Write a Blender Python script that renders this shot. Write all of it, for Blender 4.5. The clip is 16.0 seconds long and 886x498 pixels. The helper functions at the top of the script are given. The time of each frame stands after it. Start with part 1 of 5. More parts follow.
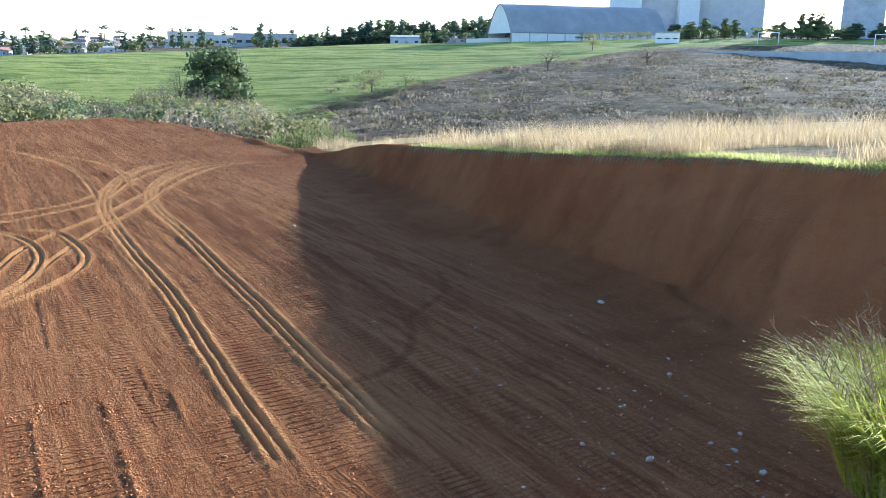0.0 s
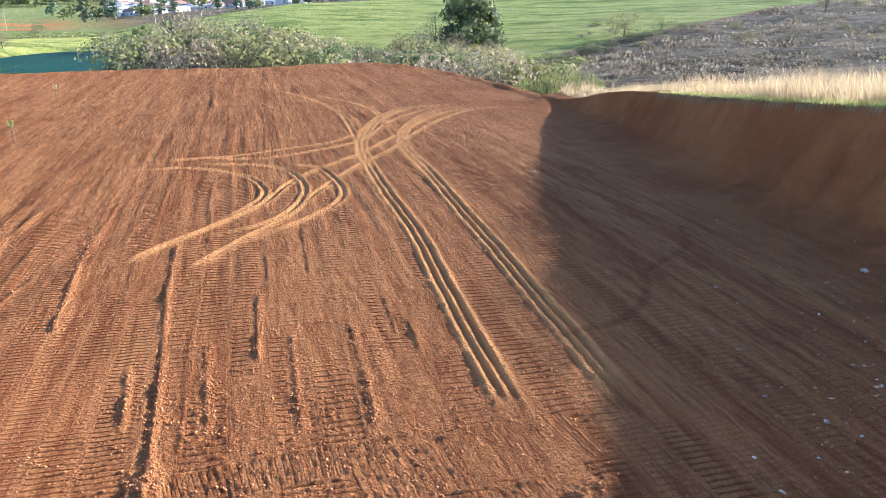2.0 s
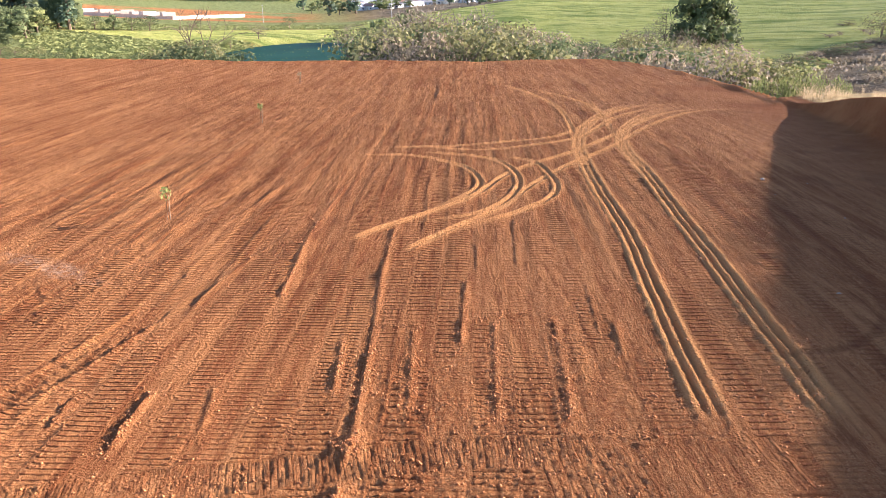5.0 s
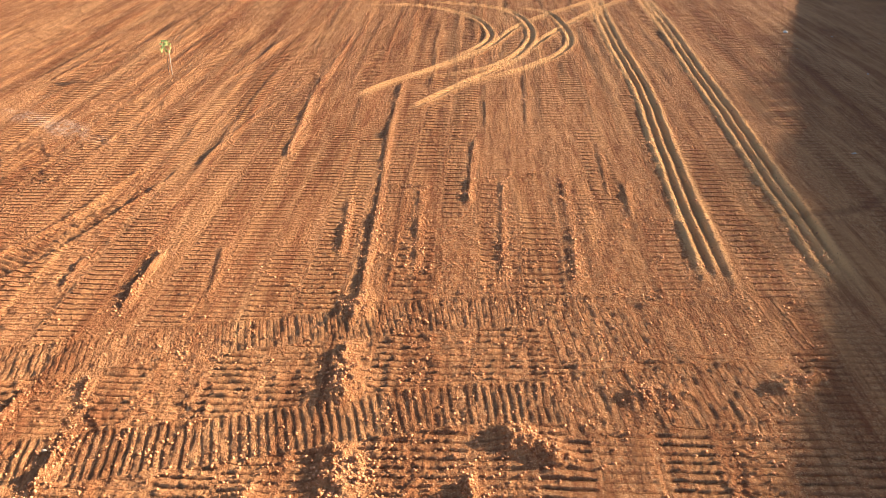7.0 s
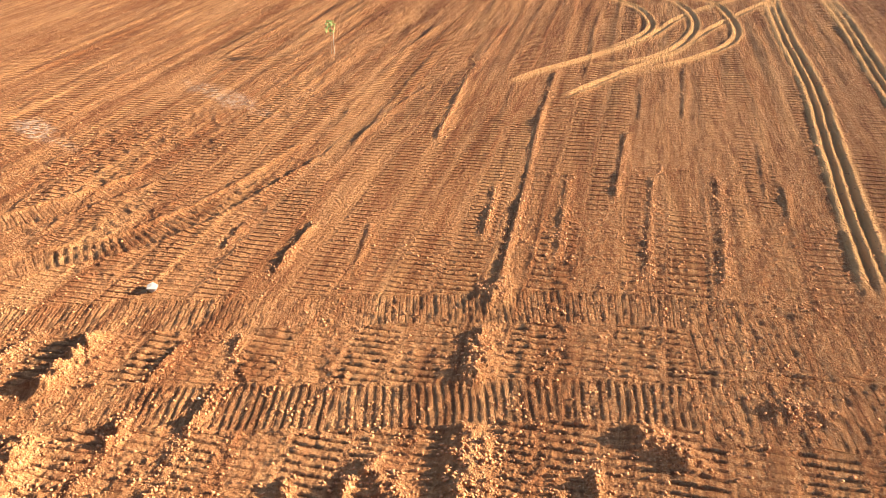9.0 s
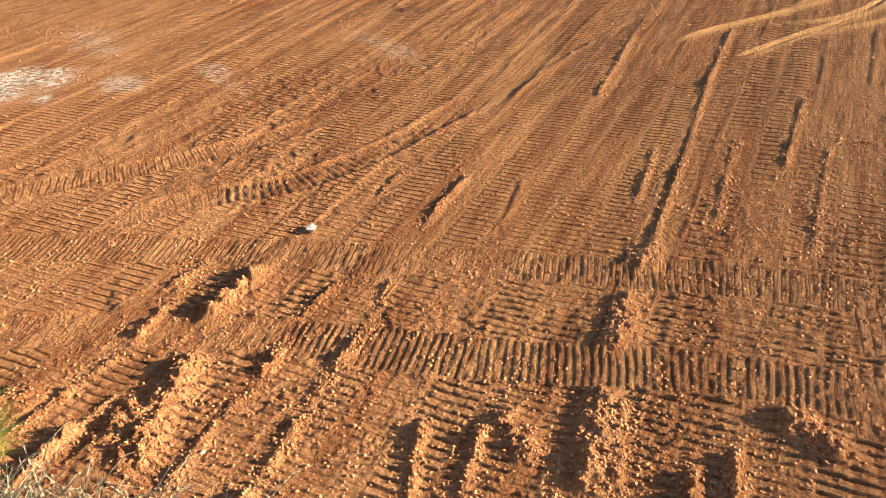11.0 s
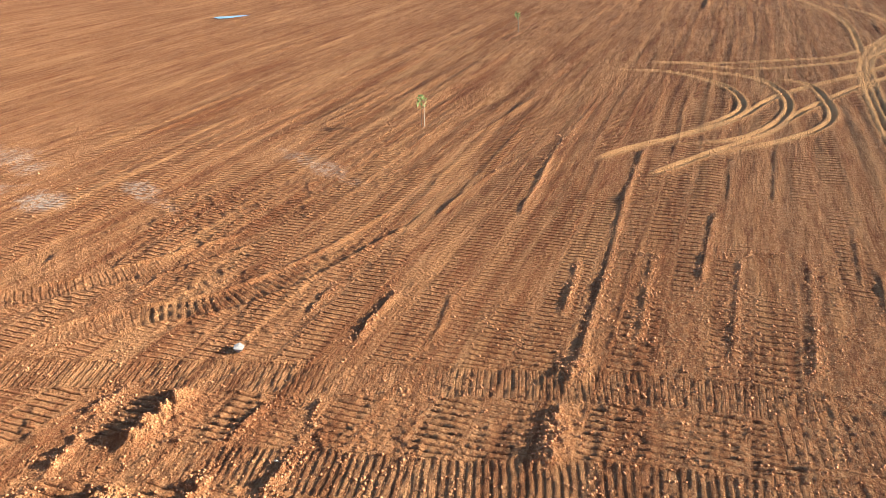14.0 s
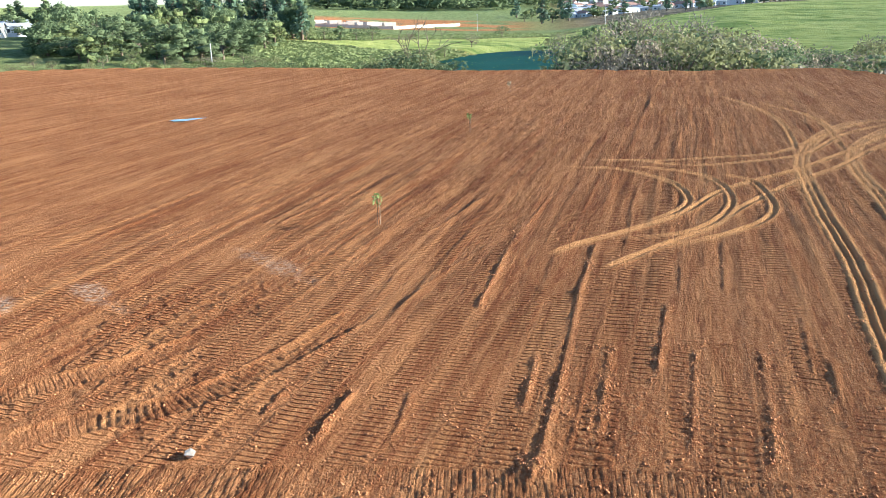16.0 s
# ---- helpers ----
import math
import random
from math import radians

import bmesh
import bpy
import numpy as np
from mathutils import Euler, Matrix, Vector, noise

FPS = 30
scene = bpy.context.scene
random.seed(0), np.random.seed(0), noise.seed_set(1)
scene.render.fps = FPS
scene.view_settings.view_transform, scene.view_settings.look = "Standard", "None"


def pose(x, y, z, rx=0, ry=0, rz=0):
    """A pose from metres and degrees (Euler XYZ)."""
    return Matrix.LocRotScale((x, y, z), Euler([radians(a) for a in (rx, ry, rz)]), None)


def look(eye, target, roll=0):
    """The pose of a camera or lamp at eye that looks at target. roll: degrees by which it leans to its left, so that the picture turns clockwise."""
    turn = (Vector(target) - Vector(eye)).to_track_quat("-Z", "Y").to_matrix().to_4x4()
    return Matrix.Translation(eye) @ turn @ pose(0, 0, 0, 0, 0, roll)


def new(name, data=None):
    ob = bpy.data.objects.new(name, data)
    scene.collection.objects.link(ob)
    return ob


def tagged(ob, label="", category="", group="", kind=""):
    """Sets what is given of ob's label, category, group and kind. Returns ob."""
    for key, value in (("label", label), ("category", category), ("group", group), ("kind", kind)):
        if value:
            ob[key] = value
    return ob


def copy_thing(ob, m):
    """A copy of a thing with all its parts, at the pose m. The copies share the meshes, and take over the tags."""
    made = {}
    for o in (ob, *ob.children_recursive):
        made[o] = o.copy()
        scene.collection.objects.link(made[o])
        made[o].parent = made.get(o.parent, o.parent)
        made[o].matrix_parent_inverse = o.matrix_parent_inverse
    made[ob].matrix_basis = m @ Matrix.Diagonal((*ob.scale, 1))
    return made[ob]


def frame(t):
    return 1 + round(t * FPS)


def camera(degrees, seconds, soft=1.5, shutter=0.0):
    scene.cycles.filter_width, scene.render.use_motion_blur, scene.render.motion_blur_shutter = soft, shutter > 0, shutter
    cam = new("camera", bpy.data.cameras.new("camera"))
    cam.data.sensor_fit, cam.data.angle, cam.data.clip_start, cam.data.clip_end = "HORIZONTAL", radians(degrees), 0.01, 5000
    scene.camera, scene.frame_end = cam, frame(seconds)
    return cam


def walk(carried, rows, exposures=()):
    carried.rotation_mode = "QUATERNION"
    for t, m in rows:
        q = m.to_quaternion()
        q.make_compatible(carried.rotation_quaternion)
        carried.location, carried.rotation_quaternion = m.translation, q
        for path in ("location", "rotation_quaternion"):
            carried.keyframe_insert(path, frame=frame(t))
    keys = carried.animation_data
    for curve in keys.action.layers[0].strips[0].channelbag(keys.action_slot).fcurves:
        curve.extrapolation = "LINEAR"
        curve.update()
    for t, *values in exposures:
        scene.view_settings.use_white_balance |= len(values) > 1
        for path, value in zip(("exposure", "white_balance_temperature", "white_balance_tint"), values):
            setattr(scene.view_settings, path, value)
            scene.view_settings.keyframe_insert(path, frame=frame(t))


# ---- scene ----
cam = camera(58.08, 16.0, soft=0.7)
walk(cam, [
    (0.0, pose(0.000, 0.000, 6.000, 76.00, -0.60, 0.00)),
    (0.5, pose(0.007, -0.004, 5.975, 75.59, -0.64, 3.75)),
    (1.0, pose(0.012, 0.003, 5.982, 74.72, -0.26, 9.00)),
    (1.5, pose(0.025, 0.006, 5.965, 73.82, -0.41, 14.65)),
    (2.0, pose(0.061, -0.006, 5.987, 72.23, 0.58, 17.37)),
    (2.5, pose(0.055, 0.010, 6.006, 73.48, 0.24, 18.23)),
    (3.0, pose(0.043, -0.005, 6.004, 74.54, 0.01, 19.32)),
    (3.5, pose(0.022, -0.053, 6.003, 74.42, 0.16, 22.87)),
    (4.0, pose(0.008, -0.084, 6.001, 73.95, 0.40, 27.68)),
    (4.5, pose(0.038, -0.055, 5.979, 73.86, 0.51, 31.31)),
    (5.0, pose(0.042, -0.042, 5.956, 72.10, 0.45, 32.96)),
    (7.5, pose(-0.011, 0.119, 5.996, 60.42, 0.72, 33.64)),
    (8.0, pose(-0.011, 0.108, 5.991, 60.01, 1.22, 34.64)),
    (8.5, pose(-0.031, 0.054, 6.010, 60.34, 1.45, 39.40)),
    (9.0, pose(-0.025, 0.035, 6.007, 60.97, 1.38, 44.48)),
    (9.5, pose(-0.026, 0.030, 6.013, 61.09, 1.22, 50.15)),
    (10.0, pose(-0.017, 0.013, 6.020, 61.04, 0.95, 53.70)),
    (12.5, pose(0.047, 0.059, 6.012, 54.44, 6.27, 56.61)),
    (13.0, pose(0.033, 0.020, 6.061, 59.08, 4.58, 52.93)),
    (13.5, pose(0.008, -0.003, 6.119, 62.71, 2.81, 51.42)),
    (14.0, pose(0.019, -0.013, 6.123, 66.04, 1.73, 50.78)),
    (14.5, pose(0.022, -0.052, 6.145, 69.11, 1.64, 48.79)),
    (15.0, pose(0.015, -0.049, 6.142, 71.09, 1.64, 48.98)),
    (15.5, pose(0.036, -0.037, 6.131, 71.95, 1.94, 48.49)),
    (16.0, pose(0.037, -0.021, 6.126, 72.86, 1.63, 47.53)),
], exposures=[(0.0, 2.12, 4850, 10), (1.5, 2.25, 5100, 14), (2.5, 2.45, 5300, 22), (3.5, 2.36, 5450, 26), (5.0, 2.25, 5850, 28), (7.5, 2.45, 6000, 14), (9.0, 2.42, 5980, 12),
              (10.0, 2.22, 5960, 10), (12.5, 1.93, 5720, 8), (13.5, 2.02, 5480, 8), (14.5, 2.03, 5100, 8), (16.0, 2.02, 5050, 8)])

# ---- light ----
SUN_AZ, SUN_EL = 41.0, 15.6            # degrees to the right of +y, and above the horizon
world = bpy.data.worlds.new("world")
scene.world = world
world.use_nodes = True
nt = world.node_tree
sky = nt.nodes.new("ShaderNodeTexSky")
sky.sky_type, sky.sun_disc = "NISHITA", False
sky.sun_elevation, sky.sun_rotation = radians(SUN_EL), radians(SUN_AZ)
sky.air_density, sky.dust_density, sky.ozone_density = 1.0, 0.8, 1.6
nt.links.new(sky.outputs[0], nt.nodes["Background"].inputs[0])
nt.nodes["Background"].inputs[1].default_value = 0.10
lamp = bpy.data.lights.new("sun", "SUN")
lamp.energy, lamp.angle, lamp.color = 5.6, radians(0.6), (1.0, 0.87, 0.64)
sun = new("sun", lamp)
sdir = Vector((math.sin(radians(SUN_AZ)) * math.cos(radians(SUN_EL)), math.cos(radians(SUN_AZ)) * math.cos(radians(SUN_EL)), math.sin(radians(SUN_EL))))
sun.matrix_world = look(sdir * 900, (0, 0, 0))


# ---- materials ----
def rgb(c):
    return (*c, 1.0)


class Mat:
    """A small node builder."""

    def __init__(self, name, rough=0.9, spec=0.3):
        self.m = bpy.data.materials.new(name)
        self.m.use_nodes = True
        self.t = self.m.node_tree
        self.b = self.t.nodes["Principled BSDF"]
        self.b.inputs["Roughness"].default_value = rough
        self.b.inputs["Specular IOR Level"].default_value = spec
        self.co = self.t.nodes.new("ShaderNodeTexCoord").outputs["Object"]

    def put(self, a, b):
        self.t.links.new(a, b)

    def noise(self, scale, detail=4.0, rough=0.6, stretch=None, turn=0.0):
        n = self.t.nodes.new("ShaderNodeTexNoise")
        n.inputs["Scale"].default_value, n.inputs["Detail"].default_value, n.inputs["Roughness"].default_value = scale, detail, rough
        src = self.co
        if stretch:
            mp = self.t.nodes.new("ShaderNodeMapping")
            mp.inputs["Scale"].default_value = stretch
            mp2 = self.t.nodes.new("ShaderNodeMapping")
            mp2.inputs["Rotation"].default_value = (0, 0, turn)
            self.put(src, mp2.inputs[0])
            self.put(mp2.outputs[0], mp.inputs[0])
            src = mp.outputs[0]
        self.put(src, n.inputs["Vector"])
        return n.outputs["Fac"]

    def ramp(self, fac, lo, hi, a=0.0, b=1.0):
        r = self.t.nodes.new("ShaderNodeMapRange")
        r.inputs[1].default_value, r.inputs[2].default_value, r.inputs[3].default_value, r.inputs[4].default_value = lo, hi, a, b
        self.put(fac, r.inputs[0])
        return r.outputs[0]

    def mix(self, fac, a, b, kind="MIX"):
        x = self.t.nodes.new("ShaderNodeMix")
        x.data_type, x.blend_type = "RGBA", kind
        for v, k in ((fac, 0), (a, 6), (b, 7)):
            if isinstance(v, (int, float)):
                x.inputs[k].default_value = v
            elif isinstance(v, tuple):
                x.inputs[k].default_value = rgb(v)
            else:
                self.put(v, x.inputs[k])
        return x.outputs[2]

    def math(self, op, a, b):
        x = self.t.nodes.new("ShaderNodeMath")
        x.operation = op
        for v, k in ((a, 0), (b, 1)):
            if isinstance(v, (int, float)):
                x.inputs[k].default_value = v
            else:
                self.put(v, x.inputs[k])
        return x.outputs[0]

    def attr(self, name):
        a = self.t.nodes.new("ShaderNodeAttribute")
        a.attribute_name = name
        return a.outputs["Fac"]

    def random(self):
        return self.t.nodes.new("ShaderNodeObjectInfo").outputs["Random"]

    def island(self):
        return self.t.nodes.new("ShaderNodeNewGeometry").outputs["Random Per Island"]

    def colour(self, c):
        if isinstance(c, tuple):
            self.b.inputs["Base Color"].default_value = rgb(c)
        else:
            self.put(c, self.b.inputs["Base Color"])
        return self

    def bump(self, h, dist, strength=1.0):
        n = self.t.nodes.new("ShaderNodeBump")
        n.inputs["Strength"].default_value, n.inputs["Distance"].default_value = strength, dist
        self.put(h, n.inputs["Height"])
        self.put(n.outputs[0], self.b.inputs["Normal"])
        return self


def plain(name, a, b, scale=3.0, rough=0.85, bump=0.0, vary=0.0, metal=0.0):
    """A painted or mineral surface: two tones of one colour, grain and stains."""
    m = Mat(name, rough)
    m.b.inputs["Metallic"].default_value = metal
    c = m.mix(m.ramp(m.noise(scale, 6), 0.3, 0.7), a, b)
    c = m.mix(m.ramp(m.noise(scale * 9, 3), 0.4, 0.75, 0, 0.35), c, tuple(v * 0.7 for v in a))
    if vary:
        c = m.mix(m.ramp(m.random(), 0, 1, 0, vary), c, tuple(v * 0.45 for v in b))
    m.colour(c)
    if bump:
        m.bump(m.noise(scale * 6, 5), bump)
    return m.m


def leafy(name, dark, light, sheen=0.35, vary=0.8):
    """Leaves: colour varies leaf by leaf and tree by tree, with light passing through."""
    m = Mat(name, 0.7, 0.12)
    c = m.mix(m.island(), dark, light)
    c = m.mix(m.ramp(m.random(), 0, 1, 0.0, vary), c, tuple(0.5 * (p + q) * 0.45 for p, q in zip(dark, light)))
    c = m.mix(m.ramp(m.noise(7.0, 3, 0.7), 0.5, 0.66, 0.0, 0.4), c, light)
    m.colour(c)
    m.bump(m.noise(3.2, 5, 0.75), 0.3)
    tr = m.t.nodes.new("ShaderNodeBsdfTranslucent")
    m.put(c, tr.inputs["Color"])
    mx = m.t.nodes.new("ShaderNodeMixShader")
    mx.inputs[0].default_value = sheen
    m.put(m.b.outputs[0], mx.inputs[1])
    m.put(tr.outputs[0], mx.inputs[2])
    m.put(mx.outputs[0], m.t.nodes["Material Output"].inputs["Surface"])
    return m.m


def ground_material():
    m = Mat("earth_and_fields", 1.0, 0.03)
    m.b.inputs["Diffuse Roughness"].default_value = 0.85
    # red earth: damp and dry tones, stained at several sizes, plus painted relief shading
    c = m.mix(m.ramp(m.noise(0.16, 5), 0.35, 0.68), (0.345, 0.122, 0.042), (0.53, 0.232, 0.088))
    c = m.mix(m.ramp(m.noise(1.3, 5), 0.45, 0.72, 0, 0.4), c, (0.30, 0.106, 0.037))
    c = m.mix(m.math("MULTIPLY", m.ramp(m.noise(11, 4, 0.7), 0.48, 0.66, 0, 0.75), m.ramp(m.attr("worked"), 0, 1, 0.2, 1)), c, (0.608, 0.306, 0.124))
    c = m.mix(m.ramp(m.attr("scar"), 0, 1, 0, 0.3), c, (0.24, 0.085, 0.036))
    # grain of pale and dark crumbs, strengthened to carry their sun and shade
    c = m.mix(m.math("MULTIPLY", m.ramp(m.noise(42, 3, 0.7), 0.52, 0.66, 0, 0.85), m.attr("worked")), c, (0.69, 0.37, 0.15))
    c = m.mix(m.math("MULTIPLY", m.ramp(m.noise(28, 3, 0.7), 0.46, 0.34, 0, 0.85), m.attr("worked")), c, (0.209, 0.070, 0.028))
    # streaks along the lanes: earth tones, with the ridges' light and shade painted in
    c = m.mix(m.math("MULTIPLY", m.ramp(m.noise(4.8, 5, 0.75, (1.0, 0.10, 1), radians(-31)), 0.52, 0.60, 0, 0.7), m.attr("worked")), c, (0.25, 0.092, 0.036))
    c = m.mix(m.math("MULTIPLY", m.ramp(m.noise(2.2, 5, 0.72, (1.0, 0.06, 1), radians(-31)), 0.50, 0.64, 0, 0.6), m.attr("worked")), c, (0.64, 0.295, 0.105))
    c = m.mix(m.math("MULTIPLY", m.ramp(m.noise(9.0, 3, 0.7, (1.0, 0.10, 1), radians(-31)), 0.53, 0.66, 0, 0.5), m.attr("worked")), c, (0.22, 0.08, 0.03))
    c = m.mix(m.math("MULTIPLY", m.ramp(m.noise(1.2, 5, 0.75, (1.0, 0.05, 1), radians(-31)), 0.50, 0.60, 0, 0.55), m.attr("worked")), c, (0.26, 0.085, 0.030))
    c = m.mix(m.math("MULTIPLY", m.ramp(m.noise(0.8, 5, 0.75, (1.0, 0.07, 1), radians(-34)), 0.54, 0.64, 0, 0.5), m.attr("worked")), c, (0.66, 0.32, 0.12))
    c = m.mix(m.ramp(m.attr("track"), 0, 0.85, 0, 0.95), c, (0.76, 0.38, 0.14))
    c = m.mix(m.math("MULTIPLY", m.attr("pale"), m.ramp(m.noise(6, 6, 0.8), 0.44, 0.54, 0, 0.95)), c, (0.76, 0.67, 0.52))
    c = m.mix(m.math("MULTIPLY", m.attr("damp"), 0.32), c, (0.15, 0.055, 0.026))
    # grooves pressed by the bars of the crawler's tracks, their shade put into the colour
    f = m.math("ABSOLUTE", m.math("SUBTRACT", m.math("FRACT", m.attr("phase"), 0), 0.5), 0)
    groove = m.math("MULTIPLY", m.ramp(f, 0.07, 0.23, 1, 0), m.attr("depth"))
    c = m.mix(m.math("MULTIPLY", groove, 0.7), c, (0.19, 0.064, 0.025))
    # green crop field
    g = m.mix(m.ramp(m.noise(0.05, 4, 0.6, (1, 4, 1), 0.4), 0.38, 0.62), (0.40, 0.42, 0.095), (0.56, 0.55, 0.16))
    g = m.mix(m.ramp(m.noise(0.5, 5, 0.7, (1, 2, 1), 0.5), 0.45, 0.7, 0, 0.6), g, (0.55, 0.57, 0.21))
    g = m.mix(m.ramp(m.noise(0.11, 6, 0.7, (0.25, 1, 1), 0.15), 0.49, 0.62, 0, 0.75), g, (0.11, 0.19, 0.035))
    g = m.mix(m.ramp(m.noise(0.35, 5, 0.75, (0.35, 1, 1), 0.3), 0.52, 0.62, 0, 0.6), g, (0.13, 0.21, 0.035))
    c = m.mix(m.attr("green"), c, g)
    # dry slope and rough pasture
    d = m.mix(m.ramp(m.noise(0.09, 6, 0.75), 0.44, 0.58), (0.12, 0.092, 0.06), (0.27, 0.21, 0.13))
    d = m.mix(m.ramp(m.noise(0.6, 6, 0.75), 0.5, 0.68, 0, 0.7), d, (0.42, 0.35, 0.24))
    d = m.mix(m.ramp(m.noise(0.25, 5, 0.7), 0.56, 0.66, 0, 0.7), d, (0.06, 0.075, 0.03))
    c = m.mix(m.attr("dry"), c, d)
    # straw-covered bank top
    q = m.mix(m.ramp(m.noise(0.9, 5, 0.7), 0.4, 0.62), (0.28, 0.20, 0.085), (0.54, 0.40, 0.18))
    q = m.mix(m.ramp(m.noise(6, 4, 0.7), 0.45, 0.65, 0, 0.6), q, (0.62, 0.48, 0.25))
    c = m.mix(m.attr("straw"), c, q)
    # low weeds and scrub
    w = m.mix(m.ramp(m.noise(0.3, 6, 0.7), 0.4, 0.62), (0.13, 0.16, 0.05), (0.29, 0.31, 0.12))
    c = m.mix(m.attr("weeds"), c, w)
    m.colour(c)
    h = m.math("ADD", m.math("MULTIPLY", m.noise(18, 6, 0.75), 0.65), m.math("MULTIPLY", m.noise(60, 3, 0.6), 0.55))
    streaks = m.noise(9.0, 3, 0.7, (1.0, 0.07, 1), radians(-31))
    h = m.math("ADD", h, m.math("MULTIPLY", streaks, 0.55))
    lanes = m.noise(3.2, 4, 0.7, (1.0, 0.10, 1), radians(-31))
    h = m.math("ADD", h, m.math("MULTIPLY", lanes, 0.7))
    h = m.math("ADD", h, m.math("MULTIPLY", m.noise(1.1, 4, 0.75, (1.0, 0.06, 1), radians(-31)), 1.1))
    # crumbs of earth
    v = m.t.nodes.new("ShaderNodeTexVoronoi")
    v.inputs["Scale"].default_value = 13
    m.put(m.co, v.inputs["Vector"])
    crumb = m.math("MULTIPLY", m.ramp(v.outputs["Distance"], 0.1, 0.42, 1, 0), m.ramp(m.noise(1.6, 4, 0.7), 0.44, 0.64, 0.14, 0.75))
    h = m.math("ADD", h, crumb)
    h = m.math("SUBTRACT", h, m.math("MULTIPLY", groove, 1.2))
    m.bump(h, 0.38, 1.0)
    return m.m


EARTH = ground_material()
LEAF_DARK = leafy("dark_leaves", (0.07, 0.095, 0.042), (0.19, 0.23, 0.10))
LEAF_GREEN = leafy("green_leaves", (0.11, 0.135, 0.045), (0.26, 0.285, 0.105))
LEAF_LIME = leafy("bright_leaves", (0.20, 0.24, 0.06), (0.44, 0.46, 0.16), 0.45)
LEAF_OLIVE = leafy("olive_leaves", (0.14, 0.14, 0.052), (0.31, 0.30, 0.13), 0.35)
LEAF_GREY = leafy("grey_leafless_twigs", (0.20, 0.165, 0.115), (0.35, 0.29, 0.21), 0.25)
LEAF_BEIGE = leafy("beige_winter_twigs", (0.24, 0.19, 0.12), (0.41, 0.33, 0.22), 0.25)
LEAF_PINE = leafy("pine_needles", (0.05, 0.08, 0.05), (0.12, 0.17, 0.10), 0.25)
DEAD = leafy("dead_weeds", (0.10, 0.082, 0.052), (0.21, 0.175, 0.115), 0.25, 0.1)
EDGE = leafy("sunlit_short_grass", (0.34, 0.36, 0.09), (0.62, 0.60, 0.24), 0.55, 0.1)
STRAW = leafy("dry_straw", (0.34, 0.25, 0.13), (0.58, 0.46, 0.28), 0.45, 0.1)
BLADE = leafy("green_grass_blades", (0.20, 0.25, 0.02), (0.56, 0.56, 0.09), 0.5, 0.1)
BARK = plain("bark", (0.10, 0.07, 0.045), (0.2, 0.15, 0.10), 6, 0.9, 0.02)
CLOD = plain("earth_clods", (0.39, 0.148, 0.053), (0.57, 0.26, 0.10), 7, 0.95, 0.01, 0.3)
STONE = plain("pale_stone", (0.36, 0.28, 0.20), (0.58, 0.48, 0.36), 5, 0.85, 0.01, 0.25)
WHITE = plain("white_wall_paint", (0.72, 0.70, 0.66), (0.84, 0.82, 0.78), 0.4, 0.8, 0, 0.25)
CREAM = plain("cream_wall_paint", (0.62, 0.53, 0.40), (0.74, 0.66, 0.52), 0.4, 0.8, 0, 0.4)
BLOCKWORK = plain("clay_block_walls", (0.42, 0.34, 0.26), (0.62, 0.53, 0.43), 0.6, 0.9, 0, 0.3)
CONCRETE = plain("bare_concrete", (0.36, 0.36, 0.36), (0.52, 0.52, 0.51), 0.3, 0.85, 0, 0.2)
BLUEWALL = plain("pale_blue_sheeting", (0.46, 0.46, 0.455), (0.60, 0.595, 0.58), 0.3, 0.6, 0, 0.2)
TILE = plain("clay_roof_tiles", (0.20, 0.105, 0.075), (0.33, 0.19, 0.135), 0.8, 0.85, 0, 0.6)
FIBRE = plain("grey_fibre_cement_roof", (0.28, 0.28, 0.29), (0.45, 0.45, 0.45), 0.5, 0.8, 0, 0.5)
STEELROOF = plain("weathered_steel_roof", (0.24, 0.24, 0.235), (0.34, 0.335, 0.325), 0.15, 0.8, 0, 0, 0.0)
GLASS = plain("dark_window_glass", (0.03, 0.04, 0.05), (0.06, 0.07, 0.08), 1.0, 0.12)
WOOD = plain("weathered_timber", (0.30, 0.22, 0.14), (0.48, 0.38, 0.26), 5, 0.85, 0.005)
POLE = plain("grey_pole", (0.42, 0.40, 0.37), (0.58, 0.55, 0.50), 2, 0.8)


def water_material():
    m = Mat("pond_water", 0.6, 0.02)
    m.colour(m.mix(m.ramp(m.noise(0.08, 3), 0.4, 0.6), (0.004, 0.030, 0.018), (0.007, 0.040, 0.024)))
    m.bump(m.noise(1.5, 3), 0.01, 0.3)
    return m.m


WATER = water_material()


# ---- building blocks ----
def mesh_of(name, verts, faces, material=None, smooth=False):
    me = bpy.data.meshes.new(name)
    me.from_pydata(verts, [], faces)
    if material:
        me.materials.append(material)
    if smooth:
        me.polygons.foreach_set("use_smooth", [True] * len(me.polygons))
    return me


def part(name, bm, material, parent, label=""):
    me = bpy.data.meshes.new(name)
    bm.to_mesh(me)
    bm.free()
    me.materials.append(material)
    ob = new(name, me)
    ob.parent = parent
    return tagged(ob, label) if label else ob


def thing(name, label, category, m=None, group="", kind=""):
    ob = tagged(new(name), label, category, group, kind)
    if m:
        ob.matrix_basis = m
    return ob


def box(bm, x0, y0, z0, x1, y1, z1):
    m = Matrix.Translation(((x0 + x1) / 2, (y0 + y1) / 2, (z0 + z1) / 2)) @ Matrix.Diagonal((x1 - x0, y1 - y0, z1 - z0, 1))
    bmesh.ops.create_cube(bm, size=1, matrix=m)
    return bm


def boxed(*v):
    return box(bmesh.new(), *v)


